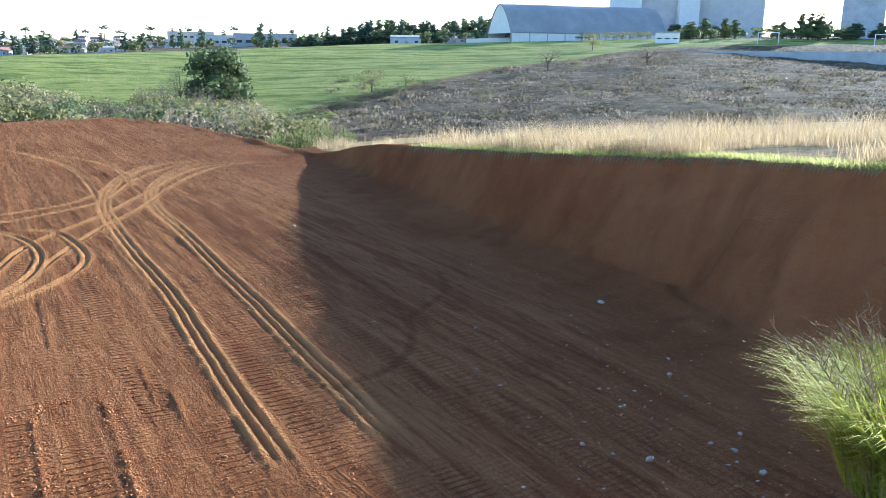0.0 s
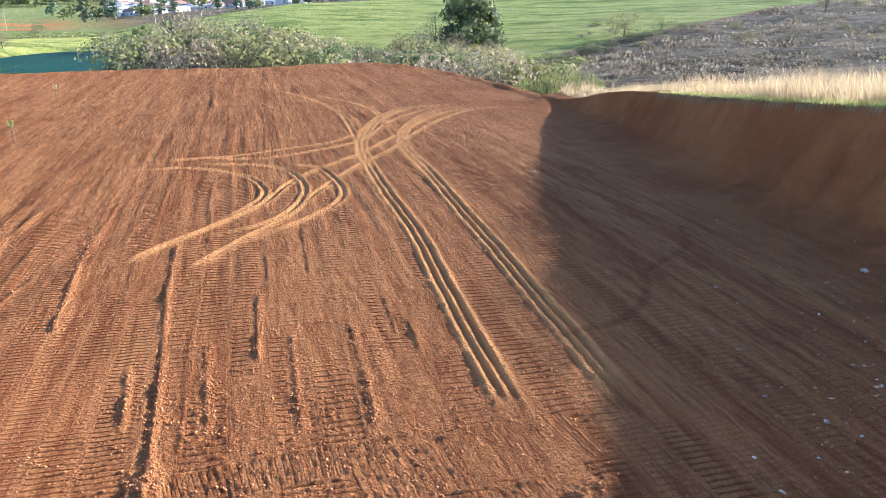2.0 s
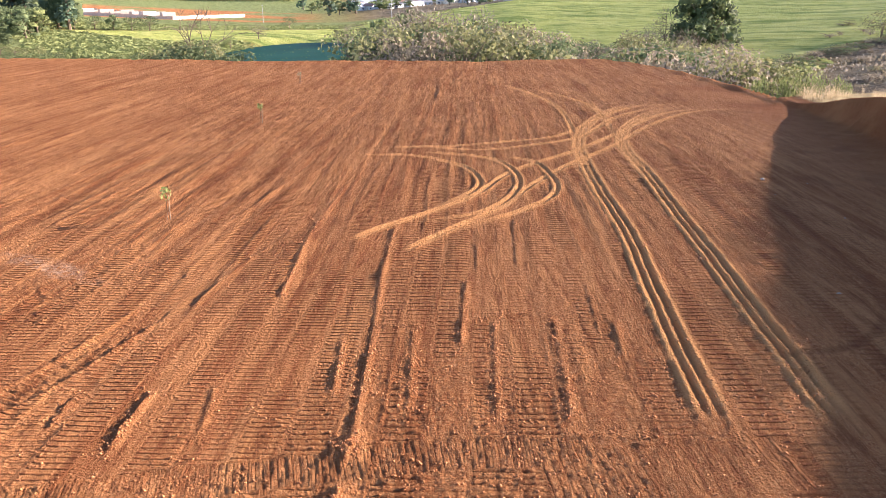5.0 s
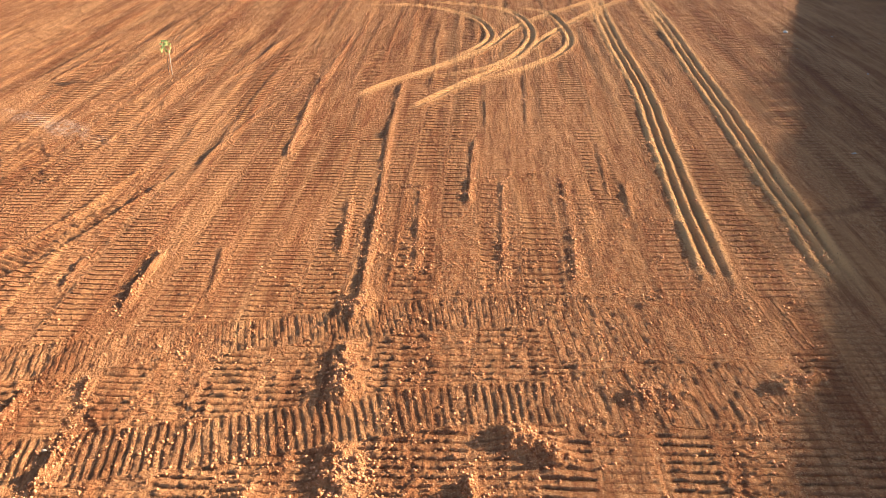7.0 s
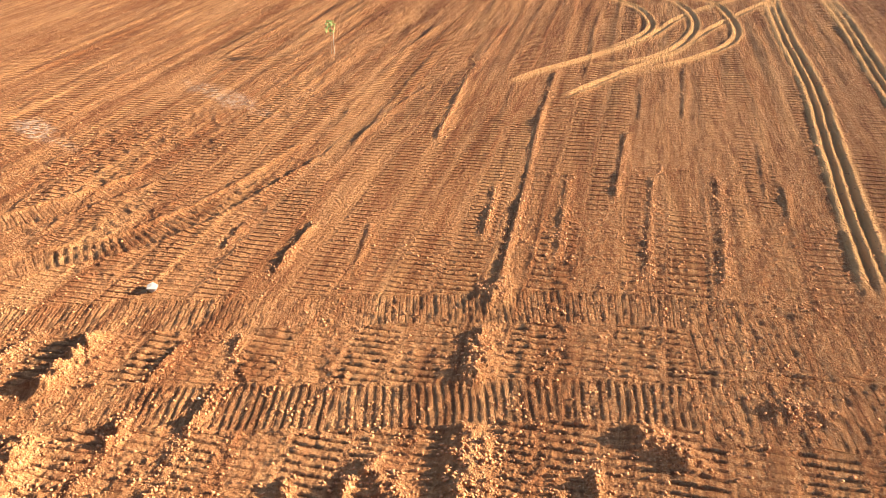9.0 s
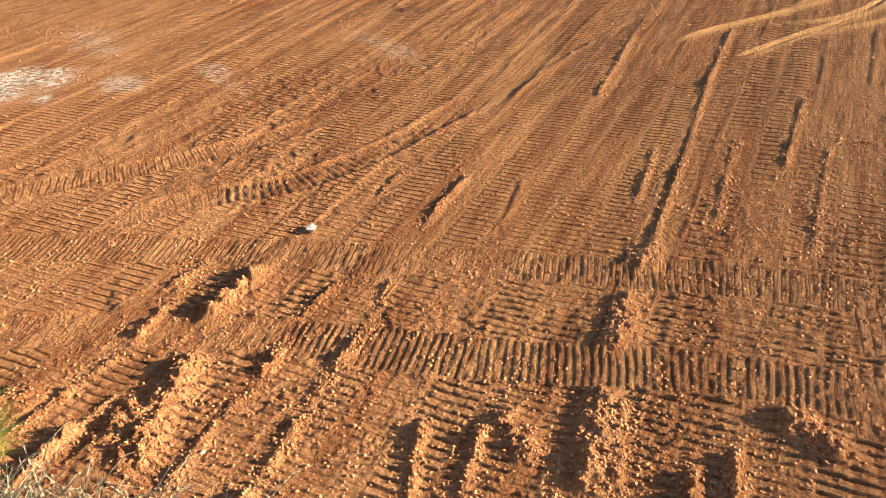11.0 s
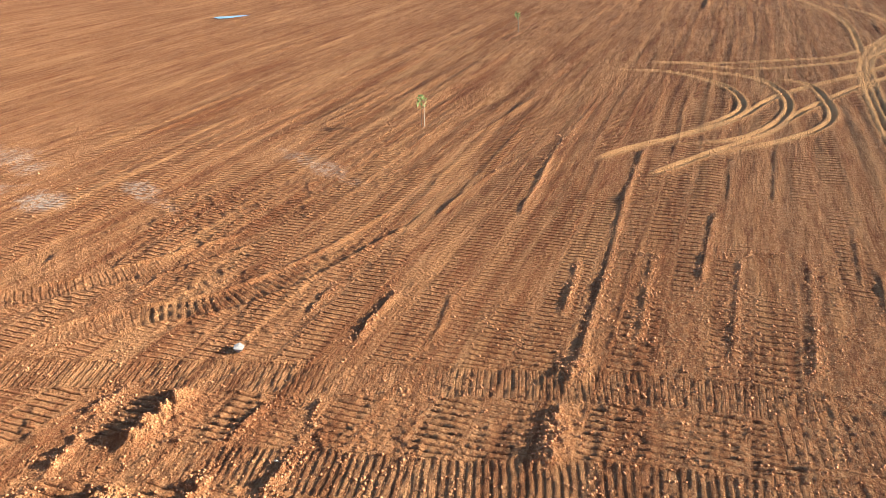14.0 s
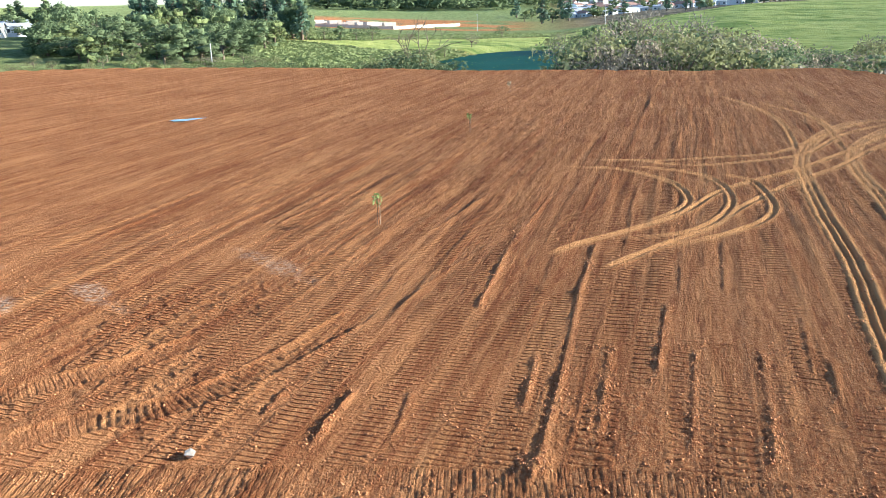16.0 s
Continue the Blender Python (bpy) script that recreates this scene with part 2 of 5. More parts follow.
def rod(bm, a, b, r0, r1, n=6):
    a, b = Vector(a), Vector(b)
    m = Matrix.Translation((a + b) / 2) @ (b - a).to_track_quat("Z", "Y").to_matrix().to_4x4()
    bmesh.ops.create_cone(bm, cap_ends=True, segments=n, radius1=r0, radius2=r1, depth=(b - a).length, matrix=m)
    return bm


# ---- relief of the land ----
def lattice(ix, iy, seed):
    h = (ix * 374761393 + iy * 668265263 + seed * 974634777) & 0xFFFFFFFF
    h = ((h ^ (h >> 13)) * 1274126177) & 0xFFFFFFFF
    return ((h ^ (h >> 16)) & 0xFFFF) / 65535.0


def vnoise(x, y, seed=0):
    ix, iy = np.floor(x).astype(np.int64), np.floor(y).astype(np.int64)
    fx, fy = x - ix, y - iy
    fx, fy = fx * fx * (3 - 2 * fx), fy * fy * (3 - 2 * fy)
    a, b = lattice(ix, iy, seed), lattice(ix + 1, iy, seed)
    c, d = lattice(ix, iy + 1, seed), lattice(ix + 1, iy + 1, seed)
    return (a + (b - a) * fx) * (1 - fy) + (c + (d - c) * fx) * fy


def fbm(x, y, octaves=3, seed=0):
    s, amp, tot = 0.0, 1.0, 0.0
    for k in range(octaves):
        s = s + amp * vnoise(x * 2 ** k, y * 2 ** k, seed + k * 17)
        tot += amp
        amp *= 0.5
    return s / tot


def step(a, b, x):
    t = np.clip((x - a) / (b - a), 0, 1)
    return t * t * (3 - 2 * t)


# top edge of the cut bank: from behind, past the standing place, along the far wall
BANK = [(-60, -34), (-6, -3.3), (-1.87, -0.15), (-1.34, 0.27), (-0.6, 0.75), (0.2, 1.4), (1.0, 2.45), (2.4, 3.2), (9.5, 3.0), (12.6, 7.0), (10.6, 11.6), (9.6, 14.2),
        (8.79, 15.7), (8.1, 17.4), (7.35, 19.8), (6.42, 21.6), (5.28, 23.4), (3.92, 25.4), (2.36, 28.3), (1.4, 30.1), (0.4, 31.9), (-2.16, 37.2), (-4.1, 41.0), (-7.1, 45.2),
        (-9.2, 48.6), (-11.5, 52.5)]
BANK_CLOSE = [(20, 62), (400, 300), (400, -400), (-60, -400)]
EDGE_AZ = [-180, -60, -40, -15, 0, 10.5, 13.6, 18.7, 22, 31.5, 47, 62, 76, 90, 120, 180]
EDGE_D = [300, 300, 75, 62, 57, 49, 56.5, 69, 75, 72, 76.5, 92, 108, 130, 300, 300]
FAR_AZ = [-180, -90, -40, -15, 3, 15, 28, 40, 50, 62, 78, 110, 180]
FAR_D = [100, 160, 230, 350, 500, 700, 1200]
FAR_EL = {
    100: [-3, -3, -4.5, -6.5, -7.5, -8, -8, -8, -8, -7.5, -6.5, -4, -3],
    160: [-1, -1, -2.5, -3.0, -3.9, -4.6, -5, -5.4, -5.2, -4.5, -4, -2, -1],
    230: [0, 0, -0.8, -1.0, -1.6, -2.4, -3, -3.4, -3.2, -2.8, -2.2, -1, 0],
    350: [0.5, 0.7, 0.95, 0.85, 0.38, -0.1, -0.65, -2.3, -2.1, -1.5, -1.0, 0, 0.5],
    500: [0.6, 0.9, 1.0, 0.9, 0.25, -0.3, -0.85, -1.9, -1.5, -0.7, 0, 0.4, 0.6],
    700: [0.8, 1.1, 1.2, 1.0, 0.4, -0.05, -0.5, -1.2, -0.8, 0, 0.3, 0.6, 0.8],
    1200: [0.8, 1.0, 1.2, 1.0, 0.6, 0.4, 0.3, 0.1, 0.1, 0.4, 0.5, 0.6, 0.8],
}


def seg_dist(px, py, a, b):
    """Distance to a segment, how far along it, and the side."""
    dx, dy = b[0] - a[0], b[1] - a[1]
    L2 = dx * dx + dy * dy
    t = np.clip(((px - a[0]) * dx + (py - a[1]) * dy) / L2, 0, 1)
    ex, ey = px - a[0] - t * dx, py - a[1] - t * dy
    return np.sqrt(ex * ex + ey * ey), t * math.sqrt(L2), np.sign(dx * ey - dy * ex)


def line_dist(px, py, pts):
    best, along, side, run = np.full(px.shape, 1e9), np.zeros(px.shape), np.zeros(px.shape), 0.0
    for a, b in zip(pts, pts[1:]):
        d, t, s = seg_dist(px, py, a, b)
        k = d < best
        best, along, side = np.where(k, d, best), np.where(k, run + t, along), np.where(k, s, side)
        run += math.dist(a, b)
    return best, along, side, run


def inside(px, py, poly):
    odd = np.zeros(px.shape, bool)
    for (x0, y0), (x1, y1) in zip(poly, poly[1:] + poly[:1]):
        if y0 == y1:
            continue
        odd ^= ((y0 > py) != (y1 > py)) & (px < (x1 - x0) * (py - y0) / (y1 - y0) + x0)
    return odd


def smooth_line(pts, n=4):
    """A Catmull-Rom curve through a few points."""
    q = [np.array(p, float) for p in pts]
    q = [2 * q[0] - q[1]] + q + [2 * q[-1] - q[-2]]
    out = []
    for i in range(1, len(q) - 2):
        for k in range(n):
            t = k / n
            out.append(tuple(0.5 * (2 * q[i] + (q[i + 1] - q[i - 1]) * t + (2 * q[i - 1] - 5 * q[i] + 4 * q[i + 1] - q[i + 2]) * t * t
                                    + (3 * q[i] - q[i - 1] - 3 * q[i + 1] + q[i + 2]) * t ** 3)))
    return out + [tuple(q[-2])]


def plateau(x, y):
    return np.maximum(4.483 - 0.0723 * y + 0.0521 * np.clip(x, -30, 30) - 0.6 * step(39, 46, y), np.where(y > 30, 0.15, -50))


def far_land(az, d):
    el = np.stack([np.interp(az, FAR_AZ, FAR_EL[k]) for k in FAR_D])
    z = np.stack([6 + k * np.tan(np.radians(el[i])) for i, k in enumerate(FAR_D)])
    f = np.clip(np.interp(d, FAR_D, range(len(FAR_D))), 0, len(FAR_D) - 1.001)
    i = f.astype(int)
    t = f - i
    j = np.arange(d.size)
    return z[i, j] * (1 - t) + z[i + 1, j] * t


POND = (-131.0, 148.0)      # centre of the pond
POND_Z = -8.6


def land(x, y):
    """Height of the land without its small marks, and the masks of what covers it."""
    az, d = np.degrees(np.arctan2(-x, y)), np.hypot(x, y)
    poly = BANK + BANK_CLOSE
    top = inside(x, y, poly)
    bd, along, _, _ = line_dist(x, y, BANK)
    wob = (fbm(x * 0.9, y * 0.9, 3, 5) - 0.5)
    ztop = plateau(x, y) + 0.12 * (fbm(x * 0.5, y * 0.5, 3, 9) - 0.5)
    out = bd + wob * 0.9 * step(0.2, 1.2, bd) * step(4, 9, d)
    steep = 1.75 + 0.8 * (1 - step(5, 9, d))
    face = ztop - 0.1 * step(0, 0.15, bd) - np.maximum(out, 0) * steep
    talus = 0.55 * np.exp(-np.maximum(out - (ztop / steep), 0) * 1.6) * step(0.8, 2.5, ztop)
    pad = np.zeros_like(x)
    near = np.where(top, ztop, np.maximum(np.maximum(face, talus * 0.5 * (0.5 + fbm(x * 2, y * 2, 3, 3))), pad))
    e = np.interp(az, EDGE_AZ, EDGE_D)
    fl = far_land(az, np.maximum(d, 100)) + 1.2 * (fbm(x * 0.03, y * 0.03, 3, 21) - 0.5) * step(90, 160, d)
    over = np.maximum(d - e, 0)
    z = np.where(d < e, near, np.maximum(near - over * 0.55 - 0.02 * np.minimum(over, 1), np.minimum(fl, near)))
    z = np.where(d > 100, np.maximum(fl, near - over * 0.55) * (d < 140) + fl * (d >= 140), z)
    pa, pr = (x - POND[0]) * 0.748 + (y - POND[1]) * 0.664, -(x - POND[0]) * 0.664 + (y - POND[1]) * 0.748
    pd = np.hypot(pa / 24, pr / 52)
    z = np.where(pd < 1.25, z + (np.minimum(z, POND_Z - 0.5) - z) * (1 - step(0.98, 1.25, pd)), z)
    rough = step(0, 1.5, over)
    soil = 1 - rough
    grassy_top = top & (d < e)
    dry = np.where(grassy_top, 1.0, 0.0)
    # the green crop field on the opposite slope
    lo = np.interp(az, [-40, -16, -8, 0, 6, 12, 30, 40, 52, 60], [345, 300, 255, 205, 178, 150, 150, 235, 240, 300])
    hi = np.interp(az, [-40, -16, 3, 28, 40, 55, 62], [352, 372, 372, 365, 330, 300, 300])
    site = step(40, 44, az) * (1 - step(56, 58, az)) * step(430, 440, d) * (1 - step(600, 640, d)) * step(0.30, 0.42, fbm(x * 0.02, y * 0.02, 3, 47))
    rough = rough * (1 - site)
    green = step(lo, lo + 8, d + 14 * (fbm(x * 0.05, y * 0.05, 3, 31) - 0.5)) * (1 - step(hi, hi + 4, d)) * (az < 60) * (az > -45)
    turn = step(6, 12, az + 5 * (fbm(x * 0.04, y * 0.04, 3, 37) - 0.5)) * (1 - step(420, 480, d) * (1 - step(36, 42, az)))
    slope = rough * (1 - turn) * (1 - green)
    weeds = rough * turn * (1 - green)
    return z, top, np.clip(dry + slope, 0, 1), green, weeds, bd, d, az


# ---- marks left in the earth by tracks and tyres ----
RUT_LEFT = [(-2.1, 10.39), (-2.75, 11.58), (-3.55, 13.06), (-4.27, 14.41), (-5.1, 15.96), (-6.78, 19.16), (-9.18, 23.17), (-11.72, 27.64), (-13.07, 30.35),
            (-14.28, 33.81), (-15.17, 37.88), (-15.21, 41.31), (-13.61, 43.47), (-11.41, 45.13)]
RUT_RIGHT = [(-0.41, 11.1), (-1.15, 12.35), (-1.82, 13.64), (-2.72, 15.22), (-4.31, 18.17), (-6.12, 21.42), (-8.59, 25.97), (-10.75, 29.65), (-11.85, 32.02),
             (-12.81, 35.29), (-13.28, 39.51), (-12.89, 42.23), (-11.17, 44.17)]
TYRE = [
    [(-12.38, 14.71), (-12.42, 16.11), (-12.23, 17.63), (-12.13, 20.53), (-12.66, 23.35), (-12.67, 25.55), (-12.35, 29.01), (-12.51, 34.01), (-12.59, 40.23), (-10.93, 43.26)],
    [(-10.72, 14.74), (-10.75, 16.97), (-10.73, 19.39), (-11.22, 22.59), (-11.54, 26.56), (-11.47, 29.89), (-11.97, 35.63), (-11.6, 41.08), (-9.77, 43.72)],
    [(-19.21, 23.67), (-17.62, 24.54), (-16.04, 24.4), (-14.42, 23.7), (-12.94, 22.15), (-12.37, 20.66), (-12.3, 18.88), (-12.23, 17.63)],
    [(-17.4, 25.34), (-15.11, 25.68), (-13.49, 24.9), (-11.89, 22.93), (-11.07, 20.81), (-10.94, 18.78), (-11.7, 17.37), (-12.37, 16.52)],
    [(-14.12, 26.08), (-12.81, 25.83), (-11.31, 24.09), (-10.41, 22.67), (-9.99, 21.25), (-10.05, 19.47), (-10.46, 17.64), (-10.75, 16.43)],
    [(-19.09, 25.51), (-16.99, 27.13), (-15.68, 29.01), (-14.4, 31.3), (-14.73, 36.02), (-14.84, 41.21), (-13.08, 43.94)],
    [(-25.82, 47.21), (-22.01, 43.79), (-18.26, 39.37), (-15.24, 34.31), (-13.48, 30.92)],
    [(-22.45, 45.48), (-19.0, 42.95), (-16.23, 39.7), (-13.21, 34.24), (-12.06, 32.24)],
    [(-18.05, 26.31), (-15.78, 26.85), (-14.46, 28.68), (-13.48, 31.67), (-14.22, 37.02), (-13.83, 42.1)],
]
# dark tyre marks in the shaded floor
SHADE_TYRE = [[(-1.9, 13.5), (-0.9, 14.6), (-0.6, 16.4), (-1.2, 18.6), (-2.6, 21.3), (-4.3, 24.6)], [(-0.7, 17.5), (0.1, 19.6), (-0.1, 21.4)]]
# strips of fresh dark earth turned up by the crawler
FRESH = [[(-12.06, 9.55), (-12.56, 11.26), (-13.46, 13.58), (-14.09, 16.16)], [(-14.16, 6.23), (-14.37, 7.12), (-14.45, 8.0)], [(-12.91, 4.49), (-12.69, 5.61)]]
# windrows of loose earth: points, height
WINDROWS = [
    ([(-8.44, 10.79), (-8.15, 11.04), (-7.71, 11.29)], 0.15), ([(-7.23, 11.8), (-6.76, 12.49), (-6.05, 13.06)], 0.15),
    ([(-9.0, 5.39), (-9.45, 6.05), (-9.93, 6.92)], 0.16), ([(-6.46, 7.54), (-7.43, 9.08), (-8.57, 10.77), (-10.51, 13.66), (-12.09, 16.28)], 0.13),
    ([(-11.05, 10.87), (-13.51, 14.45), (-16.56, 19.75)], 0.11), ([(-6.73, 10.86), (-8.36, 13.76)], 0.09), ([(-4.88, 8.91), (-5.69, 10.27), (-6.76, 12.17)], 0.06),
    ([(-3.98, 9.52), (-4.85, 11.09), (-6.01, 13.07)], 0.065), ([(-6.18, 8.53), (-7.88, 11.09)], 0.06), ([(-7.51, 8.35), (-8.66, 10.0)], 0.10),
    ([(-10.22, 5.25), (-10.91, 6.25)], 0.07), ([(-8.54, 14.51), (-10.52, 17.84)], 0.06), ([(-7.86, 15.15), (-9.9, 18.74)], 0.06),
    ([(-14.42, 28.28), (-22.64, 42.88)], 0.06), ([(-15.86, 26.82), (-24.86, 42.92)], 0.05), ([(-12.2, 9.6), (-13.36, 12.12), (-14.53, 15.53)], 0.08),
    ([(-16.17, 14.06), (-17.45, 16.98), (-19.98, 22.32)], 0.07), ([(-4.88, 12.71), (-6.12, 15.02)], 0.06), ([(-4.07, 11.85), (-4.87, 13.34)], 0.06),
    ([(-8.15, 6.19), (-9.26, 7.57)], 0.05), ([(-20.08, 11.53), (-21.98, 15.11)], 0.07),
]
WINDROWS_NEAR = [
    ([(-7.6, -1.3), (-8.14, -0.43), (-8.76, 0.76), (-9.91, 2.1)], 0.2), ([(-7.09, -0.83), (-7.64, -0.1), (-8.03, 0.57)], 0.18),
    ([(-6.0, 0.2), (-6.84, 1.28), (-7.25, 1.95), (-7.68, 2.5)], 0.22), ([(-5.2, 0.5), (-6.06, 1.68), (-6.76, 2.53), (-7.29, 3.38), (-8.04, 4.24)], 0.19),
    ([(-8.05, 2.89), (-8.5, 3.69)], 0.16), ([(-4.59, 2.3), (-5.54, 3.11)], 0.16), ([(-4.29, 2.68), (-5.12, 3.61)], 0.16), ([(-3.2, 2.65), (-3.99, 3.66)], 0.18),
    ([(-2.5, 3.75), (-3.46, 4.96)], 0.17), ([(-2.3, 4.15), (-3.3, 5.4)], 0.16), ([(-4.42, 4.98), (-3.46, 3.93)], 0.12), ([(-9.9, -1.3), (-9.95, -0.3)], 0.14),
    ([(-9.76, 1.54), (-10.1, 2.4)], 0.14), ([(-12.0, -3.0), (-13.5, 0.2)], 0.12),
]
# heaps of clods
HEAPS = [([(-8.89, 2.04), (-9.31, 2.85)], 0.25), ([(-6.87, 0.44), (-8.01, 1.38)], 0.24), ([(-7.25, 0.24), (-7.67, 0.56)], 0.15), ([(-5.2, 5.58), (-5.74, 6.36)], 0.17),
         ([(-3.83, 3.92), (-4.58, 4.8)], 0.17), ([(-4.97, 3.78), (-4.5, 3.7)], 0.13), ([(-3.12, 6.12), (-2.62, 6.1)], 0.18), ([(-3.28, 3.53), (-3.28, 3.13)], 0.16),
         ([(-2.44, 5.0), (-2.01, 4.94)], 0.16), ([(-6.4, 7.5), (-6.2, 7.1)], 0.14), ([(-8.68, -0.65), (-8.66, -0.32)], 0.14), ([(-4.13, 2.25), (-4.35, 1.77)], 0.14),
         ([(-0.9, 8.6), (-0.6, 9.0)], 0.14), ([(-2.3, 7.5), (-1.9, 7.8)], 0.09)]
# two passes of a crawler across the lanes
CROSS = [[(-14.6, -2.2), (-13.1, -0.52), (-11.19, 1.66), (-9.34, 3.64), (-7.59, 5.4), (-6.05, 6.94), (-4.97, 7.91), (-3.2, 9.1), (-1.6, 10.0)],
         [(-11.6, -2.2), (-10.57, -0.88), (-9.2, 1.04), (-7.57, 2.72), (-5.98, 4.17), (-4.7, 5.53), (-3.78, 6.36), (-2.4, 7.3), (-0.6, 8.2)],
         [(-14.76, -0.09), (-14.57, 0.65), (-14.26, 1.58), (-13.98, 2.86), (-13.8, 3.9), (-13.72, 5.15), (-13.85, 6.47)],
         [(-12.47, 1.59), (-12.25, 2.28), (-12.06, 3.21), (-11.64, 4.38), (-11.69, 5.75), (-12.08, 7.34), (-12.78, 9.34)],
         [(-3.9, 7.9), (-2.4, 9.1), (-0.8, 10.4)], [(-3.2, 6.7), (-2.0, 7.7), (-0.7, 8.8)]]
LANE = radians(31)          # heading of the crawler's lanes, to the left of +y
PALE = [((-20.9, 1.5), 1.6, 1.7, 1.0), ((-19.2, 3.6), 0.8, 0.6, 0.55), ((-18.2, 5.5), 1.6, 0.4, 0.35), ((-23.0, 4.0), 1.9, 0.7, 0.35), ((-17.0, 9.5), 1.8, 0.4, 0.25)]


def marks(x, y, d):
    """Small relief on the levelled floor, and how far fresh tyre tracks lighten it."""
    ca, sa = math.cos(LANE), math.sin(LANE)
    wx = x + 0.35 * (fbm(x * 0.13, y * 0.13, 2, 41) - 0.5)
    u, s = wx * ca + y * sa, -wx * sa + y * ca
    u = u + 0.010 * np.maximum(s - 10, 0) * np.sin(u * 0.05)
    firm = 1 - step(5.0, 11.0, line_dist(x, y, BANK[10:])[0])       # ground scraped hard beside the far bank
    lane = np.floor(u / 0.66)
    fu = u / 0.66 - lane
    r1, r2, r3 = lattice(lane.astype(np.int64), np.int64(3), 1), lattice(lane.astype(np.int64), np.int64(8), 2), lattice(lane.astype(np.int64), np.int64(5), 3)
    patch = np.maximum(0.12 + 0.88 * step(0.38, 0.52, fbm(x * 0.3 + r1 * 9, y * 0.3, 3, 51)), 0.85 * (1 - step(7, 10, d)))
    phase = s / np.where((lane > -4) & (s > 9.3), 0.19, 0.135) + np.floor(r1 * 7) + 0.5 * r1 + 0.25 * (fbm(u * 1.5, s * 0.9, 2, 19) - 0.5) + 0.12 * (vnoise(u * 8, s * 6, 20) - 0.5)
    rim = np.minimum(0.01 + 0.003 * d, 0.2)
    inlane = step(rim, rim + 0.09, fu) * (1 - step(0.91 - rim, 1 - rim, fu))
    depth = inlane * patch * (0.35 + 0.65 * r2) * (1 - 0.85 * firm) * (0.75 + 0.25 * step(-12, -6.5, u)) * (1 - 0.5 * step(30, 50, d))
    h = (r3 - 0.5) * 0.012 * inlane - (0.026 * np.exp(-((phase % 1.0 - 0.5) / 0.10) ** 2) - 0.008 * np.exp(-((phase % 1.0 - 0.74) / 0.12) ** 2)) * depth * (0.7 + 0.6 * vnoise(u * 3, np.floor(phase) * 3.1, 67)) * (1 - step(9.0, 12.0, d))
    coarse = 0.0010 * (d * d + 36) / 6 * np.abs(np.sin(np.arctan2(-x, y) - LANE))     # how thin a line the sheet can carry
    wide = 0.035 + 0.0013 * d + 0.8 * coarse
    fine, fair = 1 - step(0.05, 0.13, coarse), 1 - step(0.25, 0.5, coarse)
    crest = 1 - np.abs(2 * fbm(u * 2.0, s * 0.14, 2, 65) - 1)
    dash = fbm(u * 4.5, s * 0.16, 3, 66)
    h += fine * step(11, 26, d) * (0.06 * (crest - 0.7) * (0.4 + dash) + 0.035 * (dash - 0.5)) * (1 - 0.7 * firm)
    runs = fbm(s * 0.20 + lane * 3.7, lane * 0.9, 3, 61)
    ridge = np.exp(-(np.minimum(fu, 1 - fu) * 0.66 / wide) ** 2) * step(np.where(d < 20, 0.56, 0.5), np.where(d < 20, 0.68, 0.6), runs) * (0.3 + 0.7 * step(16, 30, d))
    h += (0.8 - 0.35 * step(16, 28, d)) * fair * ridge * (0.012 + 0.022 * r2) * (1 + 0.7 * step(12, 18, d)) * (1 - 0.6 * firm) * (0.3 + 1.2 * vnoise(s * np.where(d < 18, 1.1, 0.4), lane, 8)) * (1 + 0.3 * step(18, 50, d))
    mid = np.exp(-((fu - 0.3 - 0.4 * r3) * 0.66 / wide) ** 2) * step(0.56, 0.68, fbm(s * 0.28 + lane * 1.7, lane * 1.9, 3, 62)) * (0.3 + 0.7 * step(16, 30, d))
    h += (0.8 - 0.35 * step(16, 28, d)) * fair * mid * (0.01 + 0.022 * r1) * (1 + 0.7 * step(12, 18, d)) * (0.3 + 1.2 * vnoise(s * np.where(d < 18, 1.3, 0.5), lane, 9)) * (1 - 0.6 * firm) * (1 + 0.4 * step(14, 40, d))
    fines = np.where(d < 24, fbm(x * 6, y * 6, 3, 71) - 0.5, 0)
    lump = fbm(x * 1.7, y * 1.7, 3, 81)
    rough = step(0.48, 0.70, fbm(x * 0.5, y * 0.5, 3, 83)) * (1 - 0.6 * step(6, 10, d))
    h += (0.005 + 0.020 * rough) * fines * (1 - step(11, 18, d)) + 0.012 * (lump - 0.5) + 0.05 * (fbm(x * 0.16, y * 0.16, 3, 91) - 0.5)
    clod = np.where(d < 30, step(0.60, 0.74, vnoise(x * 9, y * 9, 101)), 0) * step(0.45, 0.62, fbm(x * 0.7, y * 0.7, 3, 111))
    h += 0.012 * clod * (0.2 + rough) * (1 - step(9, 14, d))
    n2 = d < 13
    gx, gy = x[n2], y[n2]
    h[n2] += (0.004 + 0.016 * rough[n2]) * (1 - step(9, 13, d[n2])) * (vnoise(gx * 13, gy * 13, 103) - 0.5) + (0.005 + 0.014 * rough[n2]) * (1 - step(6.5, 9, d[n2])) * (vnoise(gx * 29, gy * 29, 105) - 0.5)
    crumb = (1.0 - 0.5 * step(-8.5, -5.5, u)) * step(5, 8, d) * (1 - step(17, 26, d)) * step(0.36, 0.58, fbm(x * 0.45, y * 0.45, 3, 84))
    h += crumb * (0.030 * (vnoise(x * 4.5, y * 4.5, 106) - 0.5) + 0.020 * step(0.45, 0.8, vnoise(x * 10, y * 10, 108)))
    h += np.where(d > 17, 0.022 * (fbm(x * 2.4, y * 2.4, 2, 107) - 0.5) * step(17, 24, d), 0) * (1 - firm)
    track = np.zeros_like(x)

